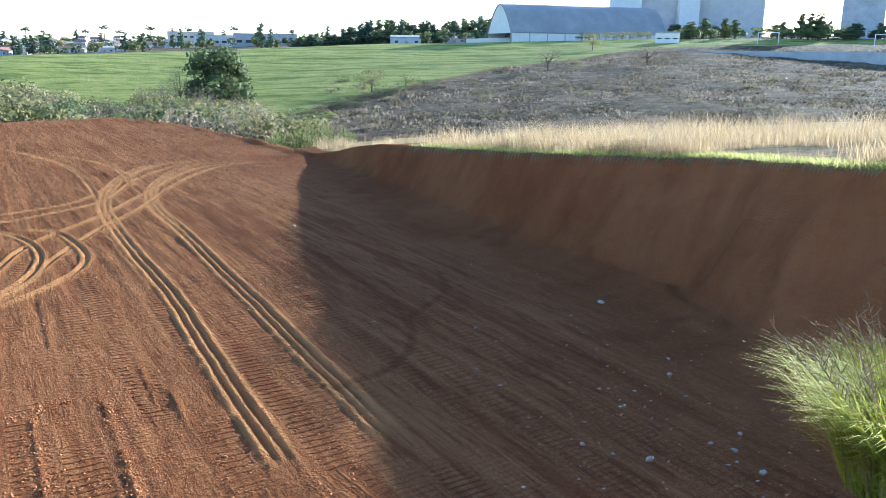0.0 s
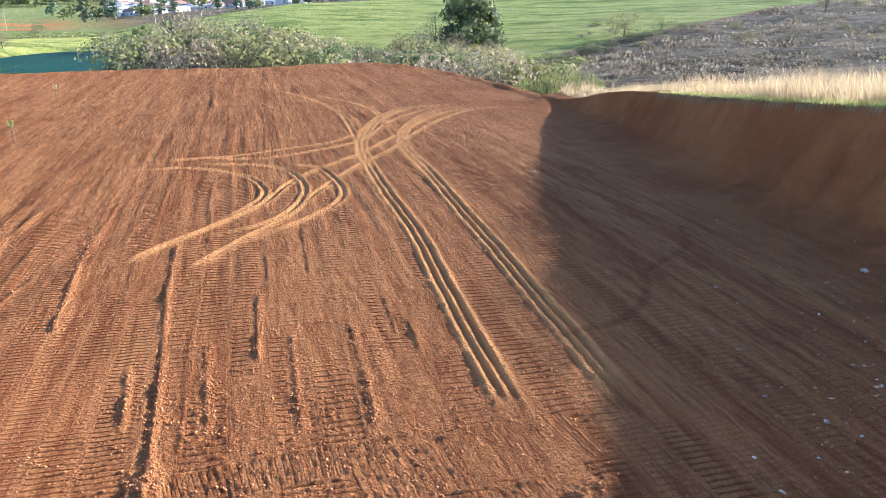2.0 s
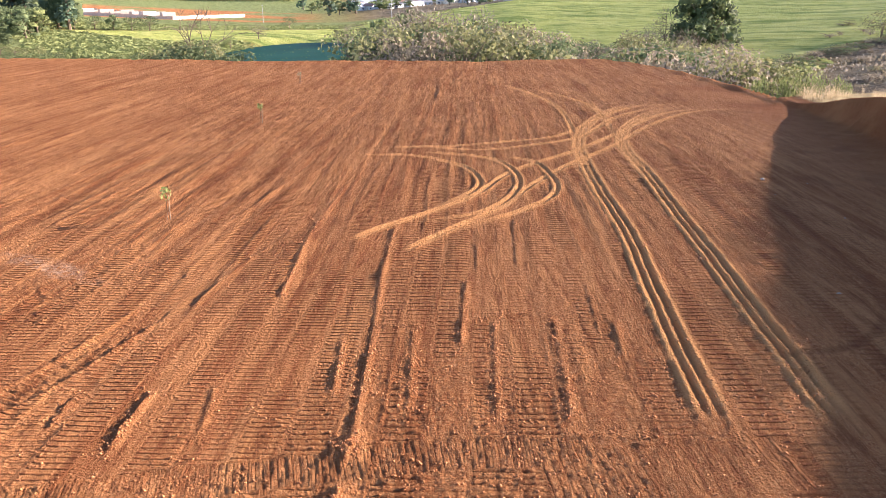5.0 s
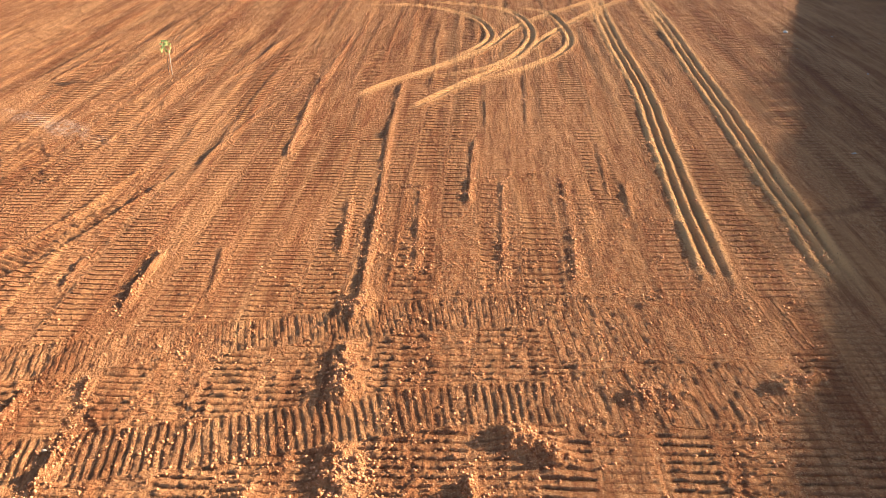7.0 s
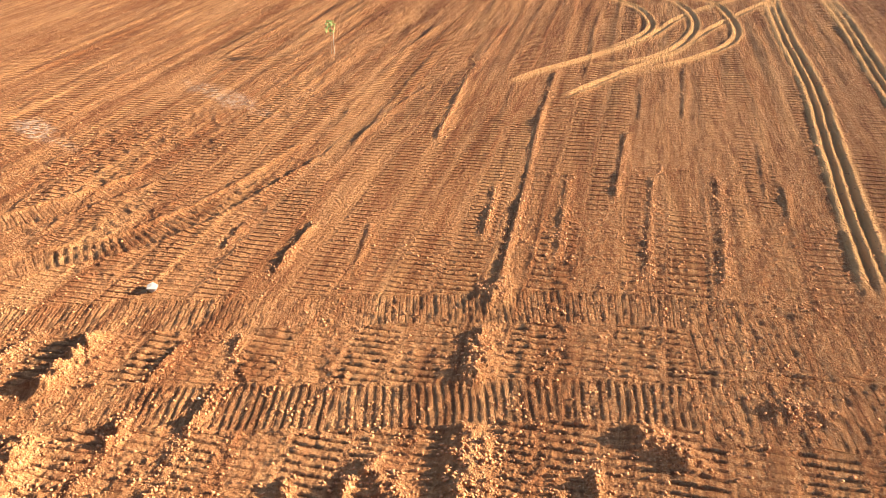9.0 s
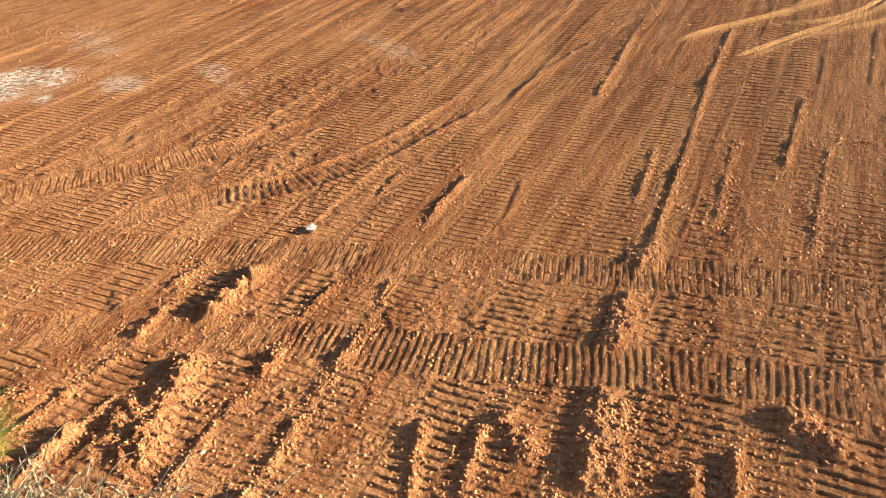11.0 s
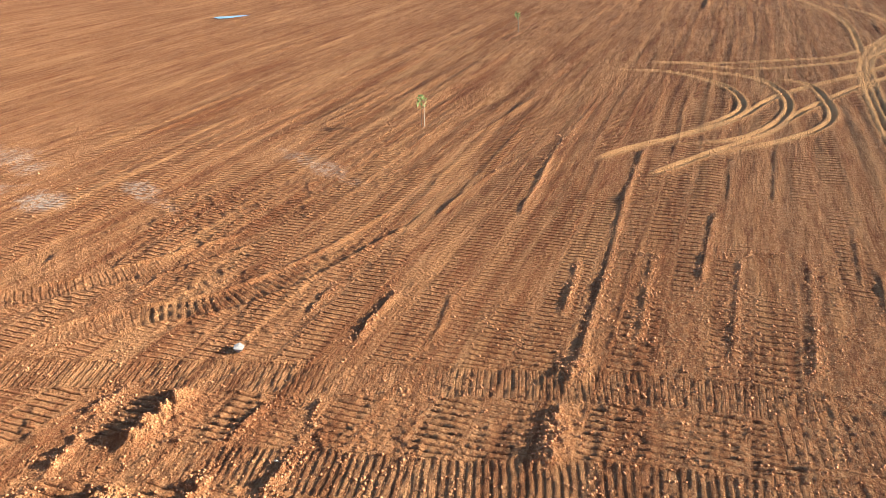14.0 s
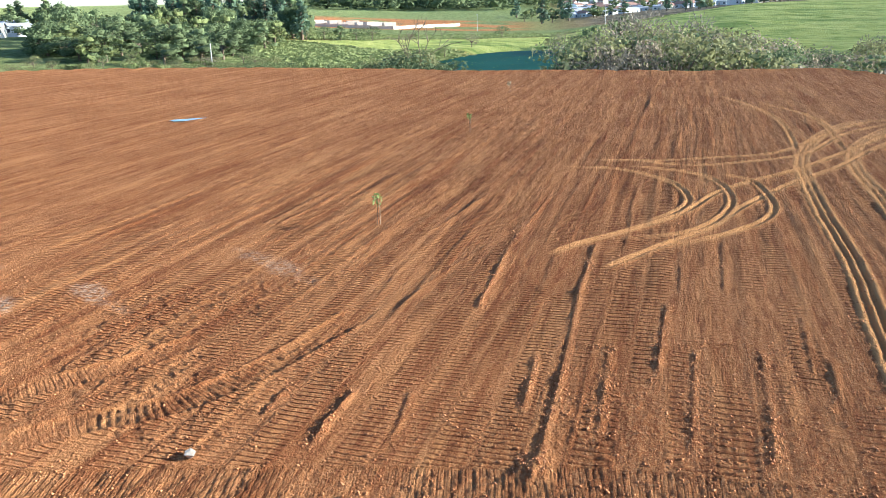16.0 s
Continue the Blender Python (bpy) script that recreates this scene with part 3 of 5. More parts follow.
    def near_line(pts, reach):
        a = np.array(pts)
        k = (x > a[:, 0].min() - reach) & (x < a[:, 0].max() + reach) & (y > a[:, 1].min() - reach) & (y < a[:, 1].max() + reach)
        i = np.nonzero(k)[0]
        return i, x[i], y[i]

    for n, pts in enumerate(CROSS):
        i, px, py = near_line(pts, 1.2)
        bd, al, side, run = line_dist(px, py, smooth_line(pts, 3))
        w = (0.34, 0.34, 0.30, 0.30, 0.58, 0.50)[n] + 0.05 * (vnoise(al * 1.5, bd * 0, 5) - 0.5)
        ends = step(0.0, 0.5, al) * (1 - step(run - 0.6, run, al))
        k = (1 - step(w, w + 0.08, bd)) * ends
        ph = al / (0.095, 0.10, 0.14, 0.14, 0.13, 0.13)[n] + 0.2 * vnoise(al * 2, bd * 3, 7) + 0.1 * (vnoise(px * 9, py * 9, 6) - 0.5)
        b2 = np.exp(-(((ph % 1.0) - 0.5) / 0.13) ** 2) - 0.25
        fresh = step(0.25, 0.5, fbm(al * 0.4, bd * 0 + n, 3, 13))
        hh = -0.006 - (0.012, 0.016, 0.024, 0.024, 0.010, 0.010)[n] * b2 * (0.3 + 0.7 * fresh) * (0.6 + 0.7 * vnoise(np.floor(ph) * 1.7, bd * 3, 14)) + 0.03 * (fbm(px * 8, py * 8, 2, 15) - 0.5)
        on = k > 0.5
        phase[i[on]] = ph[on]
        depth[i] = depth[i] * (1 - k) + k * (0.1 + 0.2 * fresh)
        h[i] = h[i] * (1 - k) + hh * k + 0.04 * np.exp(-((bd - w - 0.06) / 0.06) ** 2) * vnoise(al * 4, side * 3, 17) * ends
    for pts, top, soft_jag in [(p, t * 0.7, 1.0) for p, t in WINDROWS] + [(p, t * 0.85, 0.0) for p, t in WINDROWS_NEAR]:
        i, px, py = near_line(pts, 0.9)
        bd, al, side, run = line_dist(px, py, pts)
        jag = fbm(al * 1.9 + top * 50, bd * 2, 3, 23)
        depth[i] *= step(0.08, 0.2, bd)
        w = 0.03 + 0.03 * jag + 0.10 * top
        ends = step(-0.1, 0.25, al) * (1 - step(run - 0.3, run + 0.05, al))
        off = bd * side
        prof = np.where(off > 0, np.exp(-(off / (w * 0.85)) ** 2), np.exp(-(off / (w * 1.3)) ** 2))
        h[i] += top * 0.8 * prof * (0.08 + 0.37 * soft_jag + (1.1 - 0.6 * soft_jag) * step(0.25, 0.75, jag)) * ends * (0.75 + 0.55 * (vnoise(px * 12, py * 12, 27) - 0.4) + 0.45 * (vnoise(px * 26, py * 26, 28) - 0.5))
    for pts, top in HEAPS:
        i, px, py = near_line(pts, 1.0)
        bd, al, side, run = line_dist(px, py, pts)
        k = np.exp(-(bd / (0.12 + 0.14 * vnoise(px * 2.5, py * 2.5, 33))) ** 2)
        depth[i] *= 1 - k
        h[i] += 0.8 * top * k * (0.15 + 0.55 * vnoise(px * 8, py * 8, 35) + 0.5 * vnoise(px * 17, py * 17, 36))
    for n, pts in enumerate((RUT_LEFT, RUT_RIGHT)):
        i, px, py = near_line(pts, 1.2)
        bd, al, side, run = line_dist(px, py, smooth_line(pts))
        off = bd * side + 0.03 * (vnoise(al * 1.2, al * 0, 39) - 0.5)
        flat = (1 - step(0.28, 0.42, bd)) * (1 - step(run - 8, run, al))
        depth[i] *= 1 - flat
        prof = -0.038 * np.exp(-((np.abs(off) - 0.10) / 0.040) ** 2) + 0.030 * np.exp(-(off / 0.045) ** 2) + 0.040 * np.exp(-((np.abs(off) - 0.22) / 0.06) ** 2)
        prof = prof * (0.7 + 0.6 * vnoise(al * 3.0, off * 5, 43)) * step(0.0, 1.2, al) + (0.024 * (vnoise(al * 9, off * 9, 44) - 0.5) + 0.016 * (vnoise(al * 22, off * 22, 46) - 0.5)) * (1 - step(0.28, 0.42, bd))
        fade = 1 - step(run * 0.75, run, al)
        prof = prof * (1 - 0.45 * step(12, 24, al))
        h[i] = h[i] * (1 - 0.8 * flat * fade) + prof * fade
        track[i] = np.maximum(track[i], (1 - step(0.24, 0.34, bd)) * (1 - 0.5 * np.exp(-((np.abs(off) - 0.10) / 0.045) ** 2)) * fade * step(0.0, 1.5, al) * (0.75 + 0.25 * vnoise(al * 2, off * 3, 45)))
    for n, pts in enumerate(TYRE):
        i, px, py = near_line(pts, 1.0)
        bd, al, side, run = line_dist(px, py, smooth_line(pts))
        off = bd * side
        ends = step(-0.1, 0.6, al) * (1 - step(run - 3.0, run, al))
        prof = -0.035 * np.exp(-(off / 0.05) ** 2) + 0.040 * np.exp(-((np.abs(off) - 0.13) / 0.055) ** 2)
        flat = 1 - step(0.22, 0.36, bd)
        depth[i] *= 1 - flat * ends
        h[i] = h[i] * (1 - 0.7 * flat * ends) + prof * ends * (0.7 + 0.5 * vnoise(al * 3, off * 4, 47))
        track[i] = np.maximum(track[i], (1 - step(0.12, 0.2, bd)) * ends * (0.55 + 0.45 * vnoise(al * 1.5, off * 3, 49)))
    damp = 0.75 * step(0.60, 0.72, fbm(x * 0.55, y * 0.55, 4, 87)) * firm
    for pts in FRESH:
        i, px, py = near_line(pts, 0.8)
        bd, al, side, run = line_dist(px, py, smooth_line(pts))
        damp[i] = np.maximum(damp[i], 0.8 * (1 - step(0.15, 0.5, bd + 0.5 * (fbm(px * 3, py * 3, 3, 50) - 0.5))))
    for pts in SHADE_TYRE:
        i, px, py = near_line(pts, 0.8)
        bd, al, side, run = line_dist(px, py, smooth_line(pts))
        damp[i] = np.maximum(damp[i], (1 - step(0.06, 0.15, bd)) * (0.6 + 0.4 * vnoise(al, bd * 3, 48)))
        h[i] += (-0.02 * np.exp(-(bd / 0.09) ** 2) + 0.01 * np.exp(-((bd - 0.2) / 0.06) ** 2))
    return h, track, phase, depth, damp


def build_ground():
    az = np.concatenate([np.arange(-180, -32, 4.0), np.arange(-32, 7, 0.24), np.arange(7, 75, 0.12), np.arange(75, 97, 0.2), np.arange(97, 180, 4.0)])
    az = az[:len(az) // 4 * 4]
    el = np.concatenate([np.arange(54, 20, -0.066), np.arange(20, 9, -0.066), np.arange(9, 4.25, -0.062)])
    rr = np.concatenate([[0.25, 0.6, 1.0, 1.3, 1.6, 1.9, 2.3, 2.8, 3.4, 3.9], 6 / np.tan(np.radians(el))])
    r2 = np.concatenate([rr[-1] * 1.022 ** np.arange(1, 115), rr[-1] * 1.022 ** 114 * 1.25 ** np.arange(1, 8)])
    n, m, n4, m2 = len(az), len(rr), len(az) // 4, len(r2)
    A, R = np.meshgrid(np.radians(az), rr)
    B, S = np.meshgrid(np.radians(az[::4]), r2)
    x = np.concatenate([(-np.sin(A) * R).ravel(), (-np.sin(B) * S).ravel()])
    y = np.concatenate([(np.cos(A) * R).ravel(), (np.cos(B) * S).ravel()])
    z, top, dry, green, weeds, bd, d, azv = land(x, y)
    along = line_dist(x, y, BANK)[1]
    e = np.interp(azv, EDGE_AZ, EDGE_D)
    flat = (~top) & (d < e + 2) & (z < 0.6)
    i = np.nonzero(flat)[0]
    h, tr, ph, dp, wet = marks(x[i], y[i], d[i])
    k = step(0.7, 0.15, z[i]) * (1 - step(e[i], e[i] + 2, d[i]))
    z[i] += h * k
    # a low lip of loose earth along the far rim
    lip = np.exp(-((d - e + 1.2) / 0.9) ** 2) * (~top)
    z += lip * (0.25 * fbm(x * 0.5, y * 0.5, 3, 55)) * (azv > 8)
    # rough standing cover beyond the rim, and scarred faces of the bank
    z += (0.5 * (fbm(x * 0.35, y * 0.35, 3, 57) - 0.5) + 1.3 * (fbm(x * 0.13, y * 0.13, 2, 58) - 0.5) * dry) * np.clip(dry + weeds, 0, 1) * (d > e)
    z += (~top) * (d < e) * step(0.1, 1.2, z) * step(0.1, 1.0, bd) * (0.6 * (fbm(x * 1.1, y * 1.1, 4, 59) - 0.5) + 0.35 * (fbm(along * 2.2, bd * 0.35, 3, 60) - 0.5))
    track = np.zeros_like(x)
    track[i] = tr * k
    phase, depth, damp = np.zeros_like(x), np.zeros_like(x), np.zeros_like(x)
    damp[i] = wet
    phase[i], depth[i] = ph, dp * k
    pale = np.zeros_like(x)
    for (cx, cy), a, b, most in PALE:
        q = np.hypot((x - cx) / a, (y - cy) / b)
        pale = np.maximum(pale, most * (1 - step(0.2, 1.1, q + 1.5 * (fbm(x * 1.6, y * 1.6, 4, 63) - 0.5))))
    bare = step(34, 38, y) * (1 - step(1.2, 2.2, bd + 2.0 * (fbm(x * 0.6, y * 0.6, 3, 77) - 0.5)))       # a margin of bare earth on the far bank top
    dry = np.where(top & (d < e), dry * (1 - bare), dry)
    me = bpy.data.meshes.new("ground")
    me.vertices.add(len(x))
    me.vertices.foreach_set("co", np.stack([x, y, z], -1).astype(np.float32).ravel())

    def ring_quads(rows, cols, first):
        a, b = np.meshgrid(np.arange(rows - 1), np.arange(cols), indexing="ij")
        b2 = (b + 1) % cols
        return (first + np.stack([a * cols + b2, (a + 1) * cols + b2, (a + 1) * cols + b, a * cols + b], -1)).reshape(-1, 4)

    quads = np.concatenate([ring_quads(m, n, 0), ring_quads(m2, n4, n * m)])
    j = np.arange(n4)                   # the seam, where four fine columns meet one coarse column
    inner = (m - 1) * n
    seam = np.stack([n * m + j, *[inner + (j * 4 + k) % n for k in range(5)], n * m + (j + 1) % n4], -1)
    hub = np.arange(n)
    loops = np.concatenate([quads.ravel(), seam.ravel(), hub]).astype(np.int32)
    starts = np.concatenate([np.arange(len(quads)) * 4, quads.size + np.arange(n4) * 7, [quads.size + seam.size]]).astype(np.int32)
    me.loops.add(len(loops))
    me.loops.foreach_set("vertex_index", loops)
    me.polygons.add(len(starts))
    me.polygons.foreach_set("loop_start", starts)
    me.polygons.foreach_set("use_smooth", np.ones(len(starts), bool))
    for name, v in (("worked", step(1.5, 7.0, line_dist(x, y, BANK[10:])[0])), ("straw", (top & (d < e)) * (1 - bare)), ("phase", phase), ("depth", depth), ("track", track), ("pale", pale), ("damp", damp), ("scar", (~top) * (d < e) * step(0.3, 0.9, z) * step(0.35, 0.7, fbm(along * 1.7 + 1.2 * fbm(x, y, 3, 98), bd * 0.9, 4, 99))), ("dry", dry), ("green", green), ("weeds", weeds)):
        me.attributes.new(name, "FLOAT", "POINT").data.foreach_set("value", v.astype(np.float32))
    me.update(calc_edges=True)
    me.validate()
    me.materials.append(EARTH)
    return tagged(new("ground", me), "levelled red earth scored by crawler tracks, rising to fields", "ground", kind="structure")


ground = build_ground()


def height(x, y):
    """Height of the land, or of many places of it."""
    xs, ys = np.atleast_1d(np.asarray(x, float)), np.atleast_1d(np.asarray(y, float))
    z = land(xs, ys)[0]
    return z if np.ndim(x) else float(z[0])


def spot(az, d, sink=0.1):
    """A place by its bearing from the standing place and distance."""
    x, y = -math.sin(radians(az)) * d, math.cos(radians(az)) * d
    return x, y, height(x, y) - sink


# the pond in the valley
bm = bmesh.new()
ring = []
for k in range(48):
    pa, pr = 27 * math.cos(k / 48 * math.tau), 56 * math.sin(k / 48 * math.tau)
    ring.append(bm.verts.new((POND[0] + 0.748 * pa - 0.664 * pr, POND[1] + 0.664 * pa + 0.748 * pr, POND_Z)))
bm.faces.new(ring)
me = bpy.data.meshes.new("pond_water")
bm.to_mesh(me)
bm.free()
me.materials.append(WATER)
tagged(new("pond_water", me), "still dark green pond in the valley", "pond", kind="structure")


# ---- plants ----
def quads_mesh(name, c, ax, ay, material):
    """One mesh of many small leaves: centres and two half-axes, as arrays."""
    n = len(c)
    v = np.stack([c - ax - ay, c + ax - ay * 0.6, c + ax * 0.35 + ay, c - ax * 0.8 + ay * 0.7], 1).reshape(-1, 3)
    me = bpy.data.meshes.new(name)
    me.vertices.add(4 * n)
    me.vertices.foreach_set("co", v.astype(np.float32).ravel())
    me.loops.add(4 * n)
    me.loops.foreach_set("vertex_index", np.arange(4 * n, dtype=np.int32))
    me.polygons.add(n)
    me.polygons.foreach_set("loop_start", np.arange(n, dtype=np.int32) * 4)
    me.update(calc_edges=True)
    me.materials.append(material)
    return me


def unit(rs, n):
    v = rs.normal(size=(n, 3))
    return v / np.linalg.norm(v, axis=1, keepdims=True)


def leaf_cloud(rs, blobs, count, size):
    """Leaf clumps spread through the outer part of several lumps, with gaps between them."""
    w = np.array([b[3] ** 2 for b in blobs])
    pick = rs.choice(len(blobs), count, p=w / w.sum())
    b = np.array(blobs)[pick]
    d = unit(rs, count)
    rad = b[:, 3] * (0.72 + 0.33 * rs.random(count) ** 0.6)
    c = b[:, :3] + d * rad[:, None] * np.array([1, 1, 0.8])
    face = d + 0.45 * unit(rs, count) + np.array([0, 0, 0.15])      # leaves mostly face outwards
    ax = np.cross(face, unit(rs, count))
    ax /= np.maximum(np.linalg.norm(ax, axis=1, keepdims=True), 1e-6)
    ay = np.cross(face, ax)
    ay /= np.maximum(np.linalg.norm(ay, axis=1, keepdims=True), 1e-6)
    s = size * (0.5 + rs.random(count))[:, None]
    return c, ax * s, ay * s


def crown_mesh(name, rs, blobs, count, size, leaf, twiggy=False):
    """A crown: uneven lumps of foliage, with loose leaves or bare twigs standing out of them."""
    ico = bmesh.new()
    bmesh.ops.create_icosphere(ico, subdivisions=1, radius=1)
    ball = np.array([v.co[:] for v in ico.verts])
    tri = np.array([[v.index for v in f.verts] for f in ico.faces])
    ico.free()
    B = np.array(blobs)
    vs, fs, off = [], [], 0
    for b in blobs:
        grow = (0.55 if twiggy else 0.66 if size < 0.12 else 0.86) * b[3] * (1 + 0.12 * rs.normal(size=len(ball)))
        v = np.array(b[:3]) + ball * grow[:, None] * np.array([1, 1, 0.8])
        mid = v[tri].mean(1)
        hid = (np.linalg.norm(mid[:, None] - B[None, :, :3], axis=2) < 0.66 * B[None, :, 3]).any(1) | (ball[tri].mean(1)[:, 2] < -0.55)
        vs.append(v)
        fs.append(tri[~hid] + off)
        off += len(v)
    pick = rs.choice(len(blobs), count, p=B[:, 3] ** 2 / (B[:, 3] ** 2).sum())
    d = unit(rs, count)
    d[:, 2] = np.abs(d[:, 2]) * np.where(rs.random(count) < 0.75, 1, -1)
    c = B[pick, :3] + d * (B[pick, 3] * (0.74 + 0.34 * rs.random(count)))[:, None] * np.array([1, 1, 0.8])
    face = d + 0.7 * unit(rs, count)
    ax = np.cross(face, unit(rs, count))
    ax /= np.maximum(np.linalg.norm(ax, axis=1, keepdims=True), 1e-6)
    ay = np.cross(face, ax)
    ay /= np.maximum(np.linalg.norm(ay, axis=1, keepdims=True), 1e-6)
    s = size * (0.5 + rs.random(count))[:, None]
    if twiggy:
        out = d + 0.5 * unit(rs, count) + np.array([0, 0, 0.5])
        ax, ay = ax * s * 0.4, out / np.linalg.norm(out, axis=1, keepdims=True) * s * 1.7
    else:
        ax, ay = ax * s, ay * s
    q = np.stack([c - ax - ay, c + ax - ay * 0.6, c + ax * 0.35 + ay, c - ax * 0.8 + ay * 0.7], 1).reshape(-1, 3)
    v, t = np.concatenate(vs + [q]), np.concatenate(fs)
    loops = np.concatenate([t.ravel(), off + np.arange(4 * count)]).astype(np.int32)
    starts = np.concatenate([np.arange(len(t)) * 3, t.size + np.arange(count) * 4]).astype(np.int32)
    me = bpy.data.meshes.new(name)
    me.vertices.add(len(v))
    me.vertices.foreach_set("co", v.astype(np.float32).ravel())
    me.loops.add(len(loops))
    me.loops.foreach_set("vertex_index", loops)
    me.polygons.add(len(starts))
    me.polygons.foreach_set("loop_start", starts)
    me.update(calc_edges=True)
    me.materials.append(leaf)
    return me


def tree_proto(name, label, category, seed, high, wide, leaf, count, size, trunk=0.3, bare=0.0, form="round", group=""):
    rs = np.random.RandomState(seed)
    root = thing(name, label, category, group=group)
    bm = bmesh.new()
    rod(bm, (0, 0, -0.4), (rs.normal() * 0.1, rs.normal() * 0.1, high * {"umbrella": 0.93, "tall": 0.85}.get(form, 0.45)), 0.035 * high * trunk / 0.3, 0.02 * high * trunk / 0.3, 7)
    blobs = []
    if form == "round":
        for k in range(16):
            a, r = rs.random() * math.tau, wide * 0.36 * math.sqrt(rs.random())
            z = high * (0.18 + 0.64 * rs.random())
            blobs.append((r * math.cos(a), r * math.sin(a), z, wide * (0.11 + 0.12 * rs.random())))
        blobs.append((0, 0, high * 0.8, wide * 0.2))
    elif form == "tall":
        for k in range(13):
            z = high * (0.22 + 0.74 * k / 12)
            r = wide * 0.32 * (1.15 - 0.8 * k / 12)
            a = rs.random() * math.tau
            blobs.append((r * 0.5 * math.cos(a), r * 0.5 * math.sin(a), z, r * (0.8 + 0.4 * rs.random())))
    elif form == "umbrella":
        for k in range(8):
            a = k / 8 * math.tau
            blobs.append((wide * 0.33 * math.cos(a), wide * 0.33 * math.sin(a), high * (0.9 + 0.05 * rs.normal()), wide * 0.13))
        blobs.append((0, 0, high * 0.95, wide * 0.16))
    else:  # low, many-stemmed scrub reaching the ground
        for k in range(13):
            a, r = rs.random() * math.tau, wide * 0.40 * math.sqrt(rs.random())
            z = high * (0.2 + 0.5 * rs.random())
            blobs.append((r * math.cos(a), r * math.sin(a), z, wide * (0.09 + 0.13 * rs.random())))
    for b in blobs:
        start = (0, 0, high * (0.85 if form == "umbrella" else 0.25 + 0.2 * rs.random()))
        rod(bm, start, b[:3], 0.012 * high, 0.004 * high, 4)
        if bare:
            for k in range(int(bare)):
                e = Vector(b[:3]) + Vector(unit(rs, 1)[0] * b[3] * 1.25)
                rod(bm, b[:3], (e.x, e.y, e.z + 0.15 * b[3]), 0.0045 * high, 0.0015 * high, 3)
    part("trunk", bm, BARK, root)
    me = crown_mesh("crown", rs, blobs, count, size, leaf, bare > 0)
    crown = new("crown", me)
    crown.parent = root
    return root


USED = set()


def plant(proto, az, d, tall=1.0, wide=None, sink=0.15, turn=None):
    """Stand a copy of a plant on the land."""
    x, y, z = spot(az, d, sink)
    w = wide or tall
    put = pose(x, y, z, 0, 0, random.uniform(0, 360) if turn is None else turn)
    if proto.name not in USED:
        USED.add(proto.name)
        proto.matrix_basis = put @ Matrix.Diagonal((w, w, tall, 1))
        return proto
    k = proto.scale
    return copy_thing(proto, put @ Matrix.Diagonal((w / k.x, w / k.y, tall / k.z, 1)))


BROAD = [tree_proto("broadleaf_tree", "dark green broadleaf tree with a dense uneven crown", "tree", 11, 10, 9, LEAF_DARK, 520, 0.19, group="valley trees"),
         tree_proto("broadleaf_tree", "green broadleaf tree among valley scrub", "tree", 12, 10, 9, LEAF_GREEN, 520, 0.19, group="valley trees"),
         tree_proto("broadleaf_tree", "broad dark tree with several crowns", "tree", 13, 10, 12, LEAF_DARK, 2200, 0.19, group="valley trees")]
SCRUB = [tree_proto("shrub", "green bushy shrub on the valley slope", "shrub", 21, 5, 6, LEAF_GREEN, 950, 0.074, form="scrub", group="valley shrubs"),
         tree_proto("shrub", "olive-green leafy shrub in low sun", "shrub", 22, 5, 6, LEAF_OLIVE, 950, 0.074, form="scrub", group="valley shrubs"),
         tree_proto("shrub", "dark green dense shrub in the valley", "shrub", 23, 5, 6, LEAF_DARK, 950, 0.074, form="scrub", group="valley shrubs")]
BEIGE = [tree_proto("bare_shrub", "round beige winter tree with a pale feathery crown", "shrub", 33, 6, 7, LEAF_BEIGE, 1000, 0.072, form="scrub", group="bare shrubs")]
GREY = [tree_proto("bare_shrub", "grey leafless winter shrub with fine twigs", "shrub", 31, 6, 6, LEAF_GREY, 800, 0.075, bare=3, form="scrub", group="bare shrubs"),
        tree_proto("bare_shrub", "pale grey bushy tree nearly without leaves", "shrub", 32, 6, 7, LEAF_GREY, 800, 0.08, bare=3, form="round", group="bare shrubs")]
TALL = [tree_proto("eucalyptus_tree", "tall dark eucalyptus with a narrow crown", "tree", 41, 16, 9, LEAF_PINE, 360, 0.42, form="tall", group="forest trees"),
        tree_proto("eucalyptus_tree", "tall blue-green tree at the forest edge", "tree", 42, 16, 10, LEAF_DARK, 360, 0.42, form="tall", group="forest trees")]
UMBRELLA = [tree_proto("umbrella_pine", "bare-trunked pine with a flat umbrella crown", "tree", 51, 14, 9, LEAF_PINE, 300, 0.2, trunk=0.2, form="umbrella", group="skyline pines")]

FAR = [tree_proto("distant_tree", "dark tree on the distant town slope", "tree", 61, 10, 10, LEAF_DARK, 110, 0.5, form="scrub", group="distant trees"),
       tree_proto("distant_tree", "green tree on the distant town slope", "tree", 62, 9, 11, LEAF_GREEN, 110, 0.5, form="scrub", group="distant trees"),
       tree_proto("distant_tree", "tall dark tree on the distant skyline", "tree", 63, 16, 10, LEAF_PINE, 140, 0.5, form="tall", group="distant trees")]
rnd = random.Random(7)
# the large tree in the valley and its neighbours
plant(BROAD[2], 15.3, 178, 1.3, 1.3)
plant(BROAD[2], 15.0, 179, 1.05, 1.2)
plant(BROAD[0], 16.9, 176, 0.7, 0.62)
plant(BROAD[0], 14.2, 172, 0.62, 0.6)
plant(BROAD[0], 15.7, 170, 0.7, 0.75)
plant(GREY[1], 17.9, 178, 1.55, 0.85)
plant(GREY[1], 19.0, 174, 1.1, 0.9)
